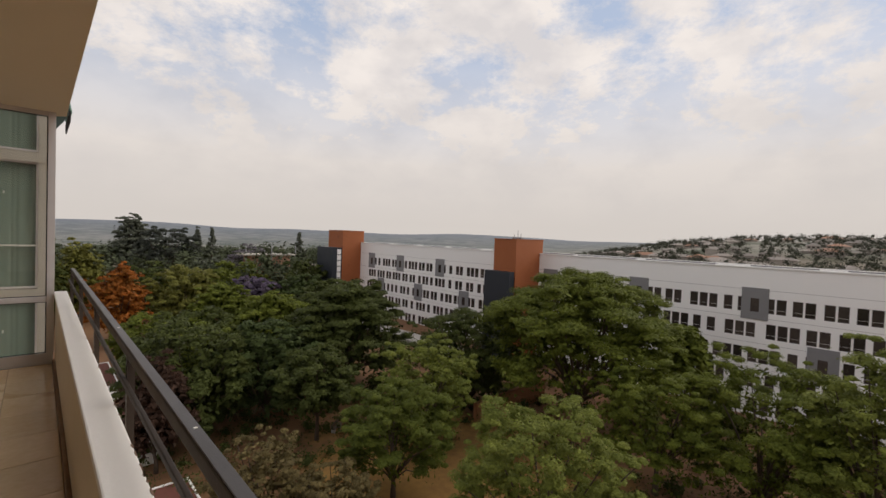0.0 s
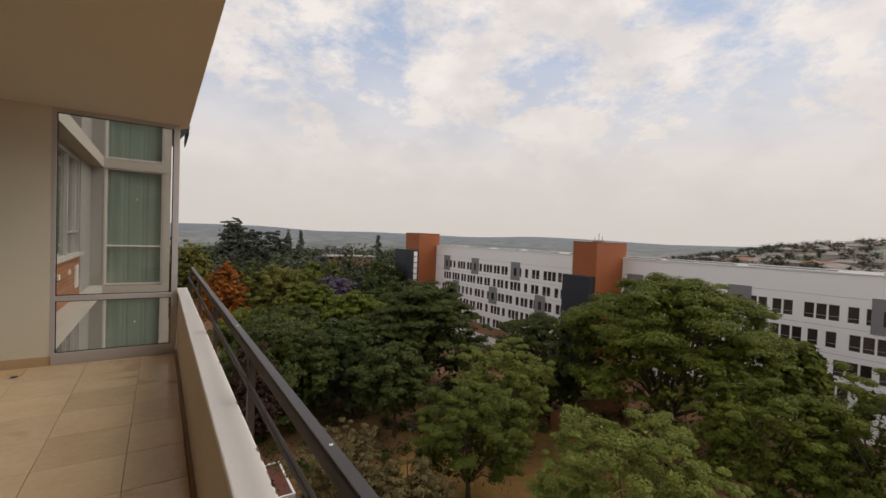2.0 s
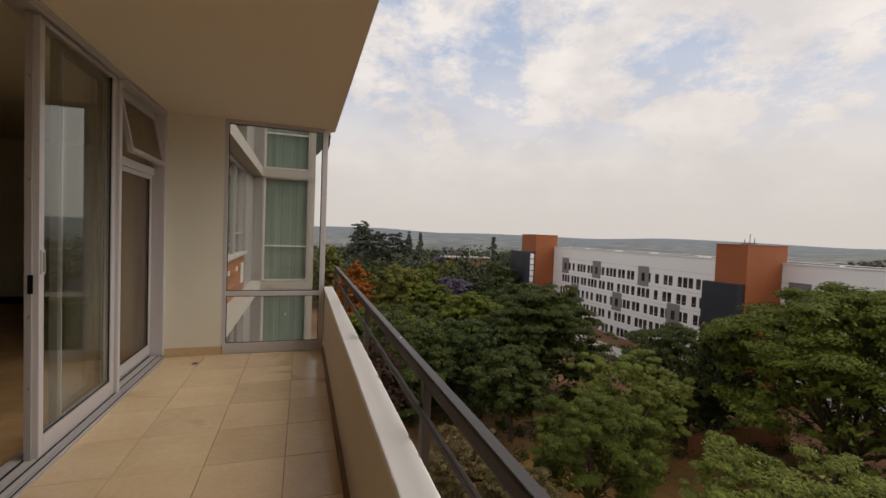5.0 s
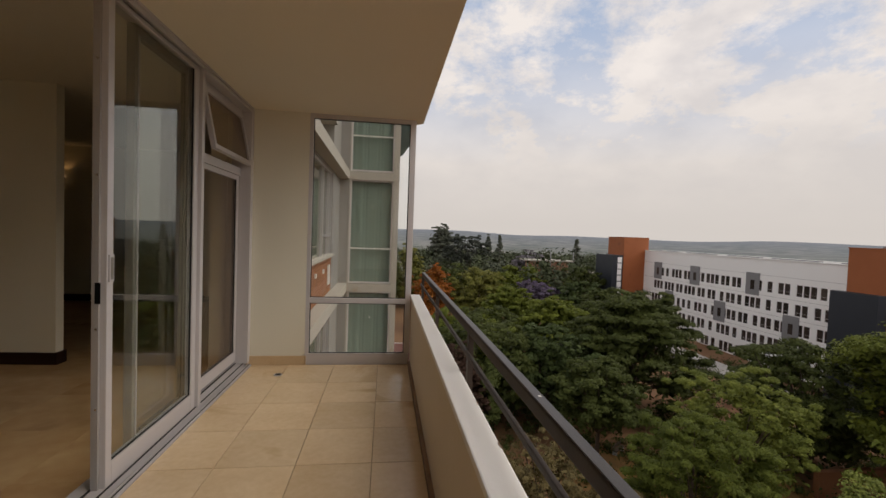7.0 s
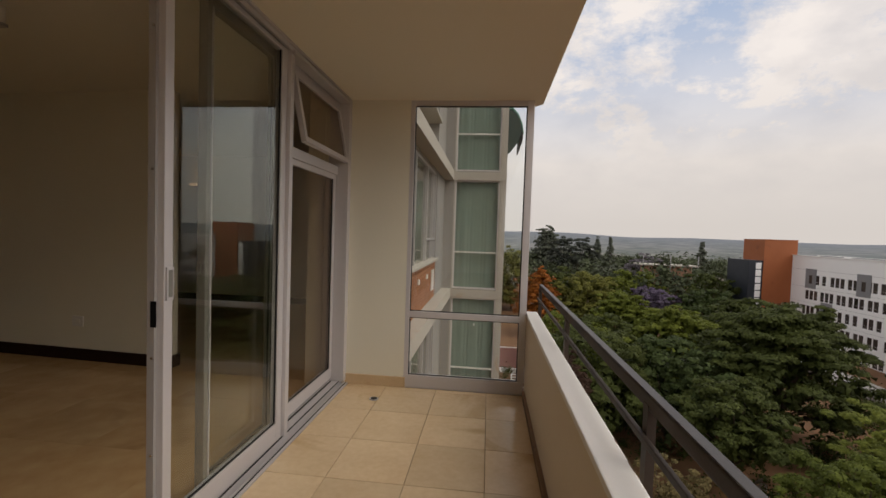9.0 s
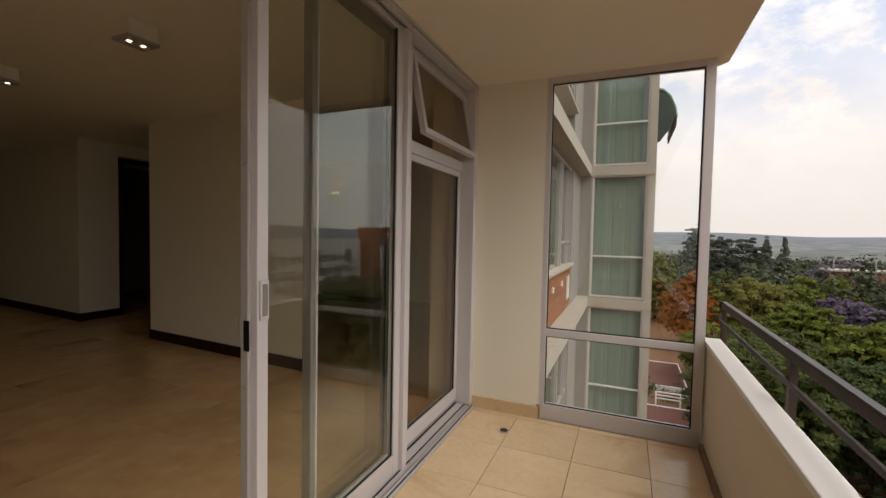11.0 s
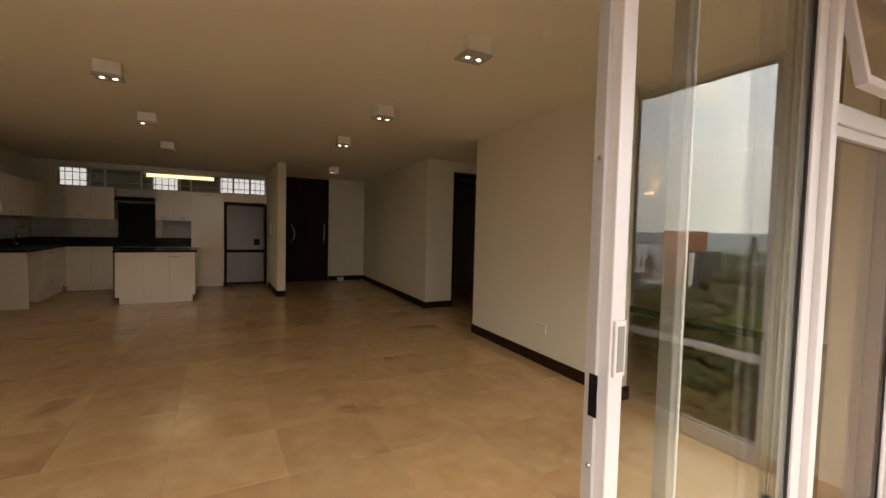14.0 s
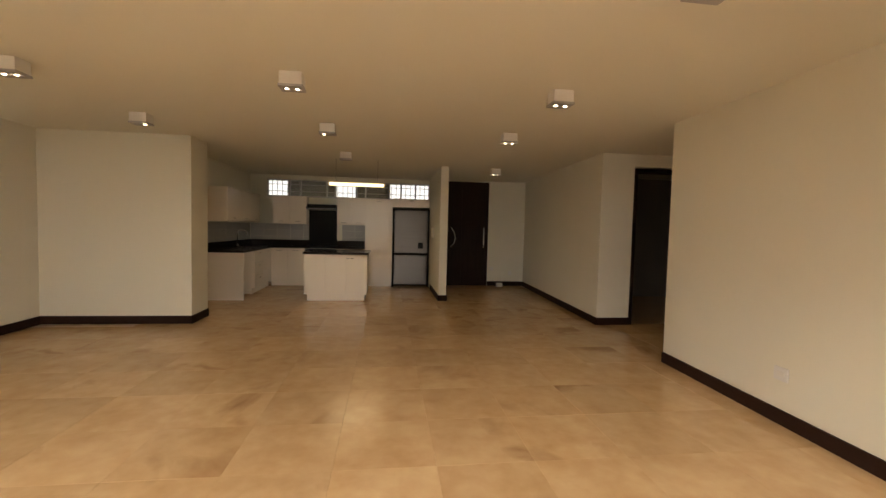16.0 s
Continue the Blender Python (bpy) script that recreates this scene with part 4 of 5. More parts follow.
prism(end_, [(0.0, 0.55), (0.14, 0.50), (0.26, 0.34), (0.335, 0.12), (0.32, -0.06), (0.24, -0.24), (0.06, -0.50), (0.0, -0.52)], 0.0, 0.015)
part("end_panel", end_, AWN_END, awn, "dark grey-green end cloth").matrix_local = pose(0, -0.004, 0, 90, 0, 0)

# ---- ground and distance ----
GZ = -20.0


def smooth(a, b, v):
    k = min(1.0, max(0.0, (v - a) / (b - a)))
    return k * k * (3 - 2 * k)


def land(x, y):
    """Height of the ground: flat park, a built-up rise to the east, far ridges to the north."""
    r = math.hypot(x, y)
    az = math.degrees(math.atan2(y, x))            # 0 east, 90 north
    east = 1 - smooth(8, 42, az) if az > 0 else 1 - smooth(30, 80, -az)
    z = GZ + noise.noise((x * 0.02, y * 0.02, 0)) * 0.8
    rise = smooth(110, 620, r)
    z += east * rise * (31 + 3.0 * noise.noise((x * 0.006, y * 0.006, 3)))
    z -= (1 - east) * smooth(150, 900, r) * 26
    far = smooth(1500, 3600, r)
    ridge = 70 + 34 * noise.noise((math.cos(math.radians(az)) * 4, math.sin(math.radians(az)) * 4, 7)) + 14 * noise.noise((az * 0.11, 2.0, 1))
    z += (1 - east) * far * ridge
    return z


gm = bmesh.new()
NA, rings = 180, []
RAD = [0, 8, 18, 30, 42, 55, 70, 90, 115, 150, 190, 240, 300, 370, 450, 540, 640, 760, 950, 1300, 1700, 2200, 2700, 3200, 3600, 4200]
cv = gm.verts.new((0, 0, land(0.01, 0.01)))
for r in RAD[1:]:
    ring = []
    for k in range(NA):
        a = 2 * math.pi * k / NA
        x, y = r * math.cos(a), r * math.sin(a)
        ring.append(gm.verts.new((x, y, land(x, y))))
    rings.append(ring)
for k in range(NA):
    gm.faces.new((cv, rings[0][k], rings[0][(k + 1) % NA])).smooth = True
for a, b in zip(rings, rings[1:]):
    for k in range(NA):
        gm.faces.new((a[k], b[k], b[(k + 1) % NA], a[(k + 1) % NA])).smooth = True
GROUND = mat("dry park ground", (0.40, 0.225, 0.055), 0.95, col2=(0.17, 0.085, 0.03), scale=0.09, fine=1.6, amount=1.0, bump=0.3, stain=(0.12, 0.10, 0.035), stain_at=0.60)
gn, gl_ = GROUND.node_tree.nodes, GROUND.node_tree.links
gp = gn["Principled BSDF"]
prev = gp.inputs["Base Color"].links[0].from_socket
# red-brown soil away from the dry clearing, with a ragged rim
s_co = gn.new("ShaderNodeTexCoord")
s_sub = gn.new("ShaderNodeVectorMath")
s_sub.operation = "SUBTRACT"
s_sub.inputs[1].default_value = (27.0, 24.0, GZ)
gl_.new(s_co.outputs["Object"], s_sub.inputs[0])
s_len = gn.new("ShaderNodeVectorMath")
s_len.operation = "LENGTH"
gl_.new(s_sub.outputs[0], s_len.inputs[0])
s_no = gn.new("ShaderNodeTexNoise")
s_no.inputs["Scale"].default_value, s_no.inputs["Detail"].default_value = 0.22, 6
gl_.new(s_co.outputs["Object"], s_no.inputs["Vector"])
s_add = gn.new("ShaderNodeMath")
s_add.operation = "MULTIPLY_ADD"
s_add.inputs[1].default_value = -16.0
gl_.new(s_no.outputs["Fac"], s_add.inputs[0])
gl_.new(s_len.outputs["Value"], s_add.inputs[2])
s_rng = gn.new("ShaderNodeMapRange")
s_rng.inputs["From Min"].default_value, s_rng.inputs["From Max"].default_value = 4.5, 8.0
s_rng.inputs["To Max"].default_value = 0.72
gl_.new(s_add.outputs[0], s_rng.inputs["Value"])
s_mix = gn.new("ShaderNodeMix")
s_mix.data_type = "RGBA"
s_mix.inputs["B"].default_value = (0.135, 0.060, 0.036, 1)
gl_.new(s_rng.outputs[0], s_mix.inputs["Factor"])
gl_.new(prev, s_mix.inputs["A"])
prev = s_mix.outputs["Result"]
g_co = gn.new("ShaderNodeTexCoord")
g_len = gn.new("ShaderNodeVectorMath")
g_len.operation = "LENGTH"
gl_.new(g_co.outputs["Object"], g_len.inputs[0])
g_r1 = gn.new("ShaderNodeMapRange")
g_r1.inputs["From Min"].default_value, g_r1.inputs["From Max"].default_value = 120, 420
gl_.new(g_len.outputs["Value"], g_r1.inputs["Value"])
g_w = gn.new("ShaderNodeTexNoise")
g_w.inputs["Scale"].default_value, g_w.inputs["Detail"].default_value, g_w.inputs["Roughness"].default_value = 0.012, 9, 0.7
gl_.new(g_co.outputs["Object"], g_w.inputs["Vector"])
g_ramp = gn.new("ShaderNodeValToRGB")
g_ramp.color_ramp.elements[0].position, g_ramp.color_ramp.elements[0].color = 0.42, (0.045, 0.06, 0.03, 1)
g_ramp.color_ramp.elements[1].position, g_ramp.color_ramp.elements[1].color = 0.62, (0.26, 0.24, 0.20, 1)
gl_.new(g_w.outputs["Fac"], g_ramp.inputs[0])
g_m1 = gn.new("ShaderNodeMix")
g_m1.data_type = "RGBA"
gl_.new(prev, g_m1.inputs["A"])
gl_.new(g_ramp.outputs[0], g_m1.inputs["B"])
gl_.new(g_r1.outputs[0], g_m1.inputs["Factor"])
# distance haze put into the ground colour: bluish far slopes
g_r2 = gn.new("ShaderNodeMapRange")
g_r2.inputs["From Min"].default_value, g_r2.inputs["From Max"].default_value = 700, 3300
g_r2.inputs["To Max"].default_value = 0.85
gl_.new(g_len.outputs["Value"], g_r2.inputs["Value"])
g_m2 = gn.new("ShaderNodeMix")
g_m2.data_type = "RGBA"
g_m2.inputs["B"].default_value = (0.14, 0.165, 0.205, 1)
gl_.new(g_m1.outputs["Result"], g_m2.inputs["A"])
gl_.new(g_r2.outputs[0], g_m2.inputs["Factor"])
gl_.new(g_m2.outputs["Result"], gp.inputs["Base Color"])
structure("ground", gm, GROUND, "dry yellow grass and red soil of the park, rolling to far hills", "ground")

# the block's own face below and above the balcony
structure("wall_own_block", B((-12.3, -14.0, -21, 1.45, 4.9, -0.26), (-12.3, -14.0, 2.76, 1.45, 4.9, 6.5), (-12.3, 4.9, -21, FX - 0.31, 13.0, -13.1), (-12.3, 9.0, -13.1, FX - 0.31, 13.0, 7.2)), GREYWALL, "rendered body of the apartment block", "wall")

# ---- the long white building opposite ----
bld = thing("office_building", (69.0, 36.0, -21.5), "long white five-storey office block with grey panels and rust-brown stair towers", "building")
X0, Y0, Z0 = 69.0, 36.0, -21.5
Y_LO, Y_HI = -32.0, 104.4
ROOF = -1.2
fac = bmesh.new()
seam = bmesh.new()
wins, panels = [], []
rnd = random.Random(4)
ROWS = [-5.0 - 3.27 * k for k in range(5)]
WH, WW = 1.95, 1.04
pan_a = [y for y in (98.6, 85.8, 70.9, 41.5, 25.8, 11.0, -4.0, -19.0)]
pan_b = [94.0, 78.4, 63.0, 33.5, 19.0, 4.1, -11.0, -26.0]


def near(y, lst, w):
    return any(abs(y - c) < w for c in lst)


z_prev = ROOF
for r, zt in enumerate(ROWS):
    box(fac, 0.0, Y_LO - Y0, zt - Z0, 0.5, Y_HI - Y0, z_prev - Z0)
    z_prev = zt - WH
    y = Y_LO + 0.8
    edges = [Y_LO]
    while y < Y_HI - 4:
        n = rnd.choice((1, 2, 2, 3, 1)) if not near(y + 1, pan_a if r in (1,) else pan_b if r in (1, 3) else [], 2.0) else 3
        for k in range(n):
            if 43.0 < y < 50.0:
                y += WW + 0.16
                continue
            wins.append((y, zt))
            edges += [y, y + WW]
            y += WW + (0.15 if k < n - 1 else 0)
        y += rnd.choice((0.55, 0.7, 1.1))
    edges.append(Y_HI)
    for a, b in zip(edges[::2], edges[1::2]):
        box(fac, 0.0, a - Y0, zt - WH - Z0, 0.5, b - Y0, zt - Z0)
box(fac, 0.0, Y_LO - Y0, 0.0, 0.5, Y_HI - Y0, z_prev - Z0)
box(fac, 0.6, Y_LO - Y0, 0.0, 15.0, Y_HI - Y0, ROOF - 0.3 - Z0)
part("wall", fac, FACADE, bld, "white panelled wall")
for zt in (-4.0, ROWS[0] - WH - 0.7, ROWS[1] - WH - 0.7, ROWS[2] - WH - 0.7):
    box(seam, -0.012, Y_LO - Y0, zt - Z0, 0.0, Y_HI - Y0, zt - Z0 + 0.05)
part("seams", seam, FACADE_SEAM, bld)
part("coping", B((-0.12, Y_LO - Y0, ROOF - Z0, 0.7, Y_HI - Y0, ROOF + 0.18 - Z0)), ROOFSHEET, bld)
part("roof", B((0.7, Y_LO - Y0, ROOF - 0.28 - Z0, 15.0, Y_HI - Y0, ROOF - 0.1 - Z0), (5.0, Y_LO - Y0, ROOF - 0.1 - Z0, 5.3, Y_HI - Y0, ROOF + 0.30 - Z0)), ROOFSHEET, bld)
# grey boxes added to draw the dark gap line behind the roof edge
for k in range(12):
    yy = Y_LO + 4 + k * 11.0
    part("roof_duct", B((1.2, yy - Y0, ROOF - 0.1 - Z0, 1.9, yy + rnd.uniform(5, 10.5) - Y0, ROOF + 0.34 - Z0)), GREYPANEL, bld)
wf = finish(lattice([-0.02, 0.05, WW - 0.05, WW + 0.02], [-WH - 0.03, -WH + 0.05, -1.44, -1.405, -0.05, 0.0], lambda i, j: i != 1 or j in (0, 2, 4), 0.06, 0.14), "window", WINFRAME)
wg = finish(B((0.09, 0.05, -WH + 0.05, 0.10, WW - 0.05, -0.05)), "pane", WINGLASS)
wins.sort(key=lambda w: abs(w[0] - 40) * 0.1 + rnd.random())
for y, zt in wins:
    o = part("window", wf, WINFRAME, bld)
    o.location = (0, y - Y0, zt - Z0)
    part("pane", wg, WINGLASS, o)
pm = finish(B((-0.10, 0, -4.1, -0.004, 1.0, 0), (-0.10, 1.92, -4.1, -0.004, 2.92, 0), (-0.10, 1.0, -1.35, -0.004, 1.92, 0), (-0.10, 1.0, -4.1, -0.004, 1.92, -3.1)), "grey_panel", GREYPANEL)
pg = finish(B((-0.05, 1.0, -3.1, -0.004, 1.92, -1.35)), "panel_window", WINGLASS)
for lst, zt in ((pan_a, -3.75), (pan_b, -10.3)):
    for y in lst:
        o = part("grey_panel", pm, GREYPANEL, bld, "dark grey cladding panel")
        o.location = (0, y - 1.46 - Y0, zt - Z0)
        part("panel_window", pg, WINGLASS, o)


def tower(y0, y1, x0, top, low, deep, glazed):
    b = bmesh.new()
    box(b, x0 - X0, y0 - Y0, 0, 0.9, y1 - Y0, top - Z0)
    box(b, x0 - X0 - 0.08, y0 - Y0 - 0.08, top - Z0, 0.95, y1 - Y0 + 0.08, top - Z0 + 0.14)
    t = part("tower", b, RUST, bld, "rust-brown clad stair tower")
    part("low_block", B((x0 - X0 - deep, y0 - Y0 + 0.15, 0, x0 - X0 - 0.02, y1 - Y0 + 0.9, low - Z0)), NAVY, t, "dark blue block in front")
    if glazed:
        for k in range(7):
            part("stair_pane", B((x0 - X0 - 1.5, y0 - Y0 + 0.11, low - Z0 - 1.9 - k * 1.6, x0 - X0 - 0.35, y0 - Y0 + 0.146, low - Z0 - 0.5 - k * 1.6)), FACADE, t)


tower(44.0, 48.9, 61.7, 1.35, -4.3, 1.4, False)
tower(104.4, 112.3, 63.0, 2.1, -2.6, 3.0, True)
aer = bmesh.new()
for yy, hh in ((45.5, 1.0), (46.2, 1.6), (47.0, 0.8)):
    tube(aer, [(-4.0, yy - Y0, 1.49 - Z0), (-4.0, yy - Y0, 1.49 + hh - Z0)], 0.06, 5)
    box(aer, -4.3, yy - Y0 - 0.25, 1.49 - Z0, -3.7, yy - Y0 + 0.25, 1.75 - Z0)
part("aerials", aer, GREYPANEL, bld)
structure("road", B((55.0, 50.0, -20.9, 60.0, 100.0, -19.45)), CONC, "pale paved yard in front of the office block", "road")
structure("wall_garden", B((38.0, 31.0, -21, 52.0, 31.5, -17.6)), BRICK, "low brown garden wall under the trees", "wall")

# ---- trees ----


def leaf_cloud(centres, radii, per, leaf, seed, flat=0.7, up=0.5, shell=0.0):
    """Many small leaves gathered in clumps, as one mesh of single leaf blades; shell keeps them off the clump's middle."""
    g = np.random.default_rng(seed)
    c = np.repeat(np.asarray(centres), per, axis=0)
    rr = np.repeat(np.asarray(radii), per)[:, None]
    n = len(c)
    d = g.normal(size=(n, 3))
    d /= np.linalg.norm(d, axis=1, keepdims=True)
    if shell:
        d[:, 2] = np.where(d[:, 2] < -0.25, -d[:, 2], d[:, 2])
        far_ = np.minimum(shell + (1.15 - shell) * g.random((n, 1)) ** 0.8, 1.2)
    else:
        far_ = np.minimum(np.abs(g.normal(0.0, 0.68, (n, 1))), 1.25)
    p = c + d * rr * far_ * np.array([1, 1, flat])
    nr = d * 0.9 + g.normal(size=(n, 3)) * 0.38 + np.array([0, 0, up])
    nr /= np.linalg.norm(nr, axis=1, keepdims=True)
    t = np.cross(nr, g.normal(size=(n, 3)))
    t /= np.linalg.norm(t, axis=1, keepdims=True) + 1e-9
    b = np.cross(nr, t)
    s = leaf * g.uniform(0.55, 1.35, (n, 1))
    q = np.stack([p - t * s, p + t * s * 0.7 - b * s * 0.55, p + t * s * 0.7 + b * s * 0.55], axis=1).reshape(-1, 3)
    me = bpy.data.meshes.new("crown")
    me.vertices.add(n * 3)
    me.vertices.foreach_set("co", q.astype(np.float32).ravel())
    me.loops.add(n * 3)
    me.loops.foreach_set("vertex_index", np.arange(n * 3, dtype=np.int32))
    me.polygons.add(n)
    me.polygons.foreach_set("loop_start", np.arange(0, n * 3, 3, dtype=np.int32))
    me.update()
    return me


def tree(name, at, height, width, kind, label, seed, leaf=0.16, per=150, clumps=110, shape="round", bare=0.3):
    """Tapered trunk, limbs and an uneven crown: domed boughs of leaf clumps round a dense shaded middle."""
    g = random.Random(seed)
    t = thing(name, at, label, "tree")
    h0 = height * bare
    ch = height - h0
    cs, rs, ks, kr = [], [], [], []
    half = width / 2
    if shape == "cone":
        for i in range(clumps):
            az, u = g.uniform(0, 6.28), g.uniform(0.0, 1.0)
            rad = half * max(0.05, 0.8 * (1 - u)) * (0.6 + 0.5 * g.random())
            cs.append((math.cos(az) * rad, math.sin(az) * rad, h0 + ch * u))
            rs.append(width * (0.05 + 0.08 * (1 - u)))
    else:
        tall = height > 1.25 * width
        nb = {"flat": 54, "airy": 30}.get(shape, 44 if tall else 26)
        boughs = []
        for i in range(nb):
            az = i * 2.39996 + g.uniform(-0.35, 0.35)
            if shape == "flat":
                # an umbrella: pads in tiers over a dome
                v = (i + 0.5) / nb
                r = math.sqrt(v) * g.uniform(0.86, 1.04)
                z = h0 + ch * (0.93 - 0.56 * r ** 3.0 + g.uniform(-0.06, 0.05))
                if i % 3 == 0:
                    r, z = r * 0.92, z - ch * g.uniform(0.16, 0.46)
                boughs.append((math.cos(az) * r * half * 0.84, math.sin(az) * r * half * 0.84, z, half * g.uniform(0.17, 0.30), 0.55))
            else:
                u = -0.72 + 1.66 * (i + 0.5) / nb + g.uniform(-0.08, 0.08)
                r = math.sqrt(max(0.02, 1 - min(1, u * u))) * g.uniform(0.66, 0.90)
                z = h0 + ch * (0.46 + 0.40 * u + g.uniform(-0.04, 0.05))
                r *= 1.0 if not tall else max(0.25, 1.0 - 0.45 * (u + 0.72))
                boughs.append((math.cos(az) * r * half, math.sin(az) * r * half, z, half * g.uniform(0.24, 0.40) * (1.25 if tall else 1.0), 1.1 if tall else 0.66))
        for i in range(clumps):
            bx, by, bz, br, fl = boughs[i % nb]
            d = Vector((g.gauss(0, 1) + 0.6 * bx / half, g.gauss(0, 1) + 0.6 * by / half, g.gauss(0.75, 0.8))).normalized()
            out = g.random() > (0.80 if shape == "airy" else 0.90)
            k_ = br * (g.uniform(1.05, 1.38) if out else g.uniform(0.55, 1.0))
            cs.append((bx + d.x * k_, by + d.y * k_, bz + d.z * k_ * fl))
            rs.append(half * g.uniform(0.07, 0.15) * (0.6 if out else 0.85 if shape == "airy" else 1.0))
        # the dense middle that keeps light out of the crown
        for bx, by, bz, br, fl in boughs:
            ks.append((bx * 0.88, by * 0.88, bz - br * 0.2))
            kr.append(br * (1.1 if tall else 0.85))
        for i in range(95 if shape == "flat" else 30):
            az, r = g.uniform(0, 6.28), half * (0.86 if shape == "flat" else 0.66) * math.sqrt(g.random())
            ks.append((math.cos(az) * r, math.sin(az) * r, h0 + ch * g.uniform(0.06, 0.62)))
            kr.append(half * (0.16 if shape == "flat" else 0.26))
    tb = bmesh.new()
    bend = [g.uniform(-0.25, 0.25) for _ in range(4)]
    r0 = max(0.12, width * 0.022)
    top = h0 + ch * (0.45 if shape != "cone" else 0.9)
    tube(tb, [(0, 0, -0.4), (bend[0] * 0.4, bend[1] * 0.4, h0 * 0.6), (bend[0], bend[1], h0 * 1.05), (bend[2], bend[3], top)], [r0 * 1.5, r0, r0 * 0.8, r0 * 0.2], 8)
    for i in range(0, len(cs), max(1, len(cs) // 18)):
        e = Vector(cs[i])
        s = Vector((bend[0], bend[1], h0 * g.uniform(0.8, 1.15)))
        m_ = s.lerp(e, 0.5) + Vector((0, 0, ch * 0.06))
        tube(tb, [s, m_, e], [r0 * 0.45, r0 * 0.28, 0.03], 5, cap=False)
    part("trunk", tb, BARK, t)
    me = leaf_cloud(cs, rs, per, leaf, seed, flat=0.45 if shape == "flat" else 0.62, up=0.7, shell=0.25)
    me.materials.append(LEAF[kind])
    part("crown", me, LEAF[kind], t)
    if ks:
        me = leaf_cloud(ks, kr, 70, min(0.5, leaf * 2.2), seed + 500, flat=0.6)
        me.materials.append(LEAF[kind])
        part("inner_crown", me, LEAF[kind], t, "dense shaded leaves inside the crown")
    return t


G = "green leafy park tree with a rounded crown"
D = "dark green broad park tree with a dense crown"
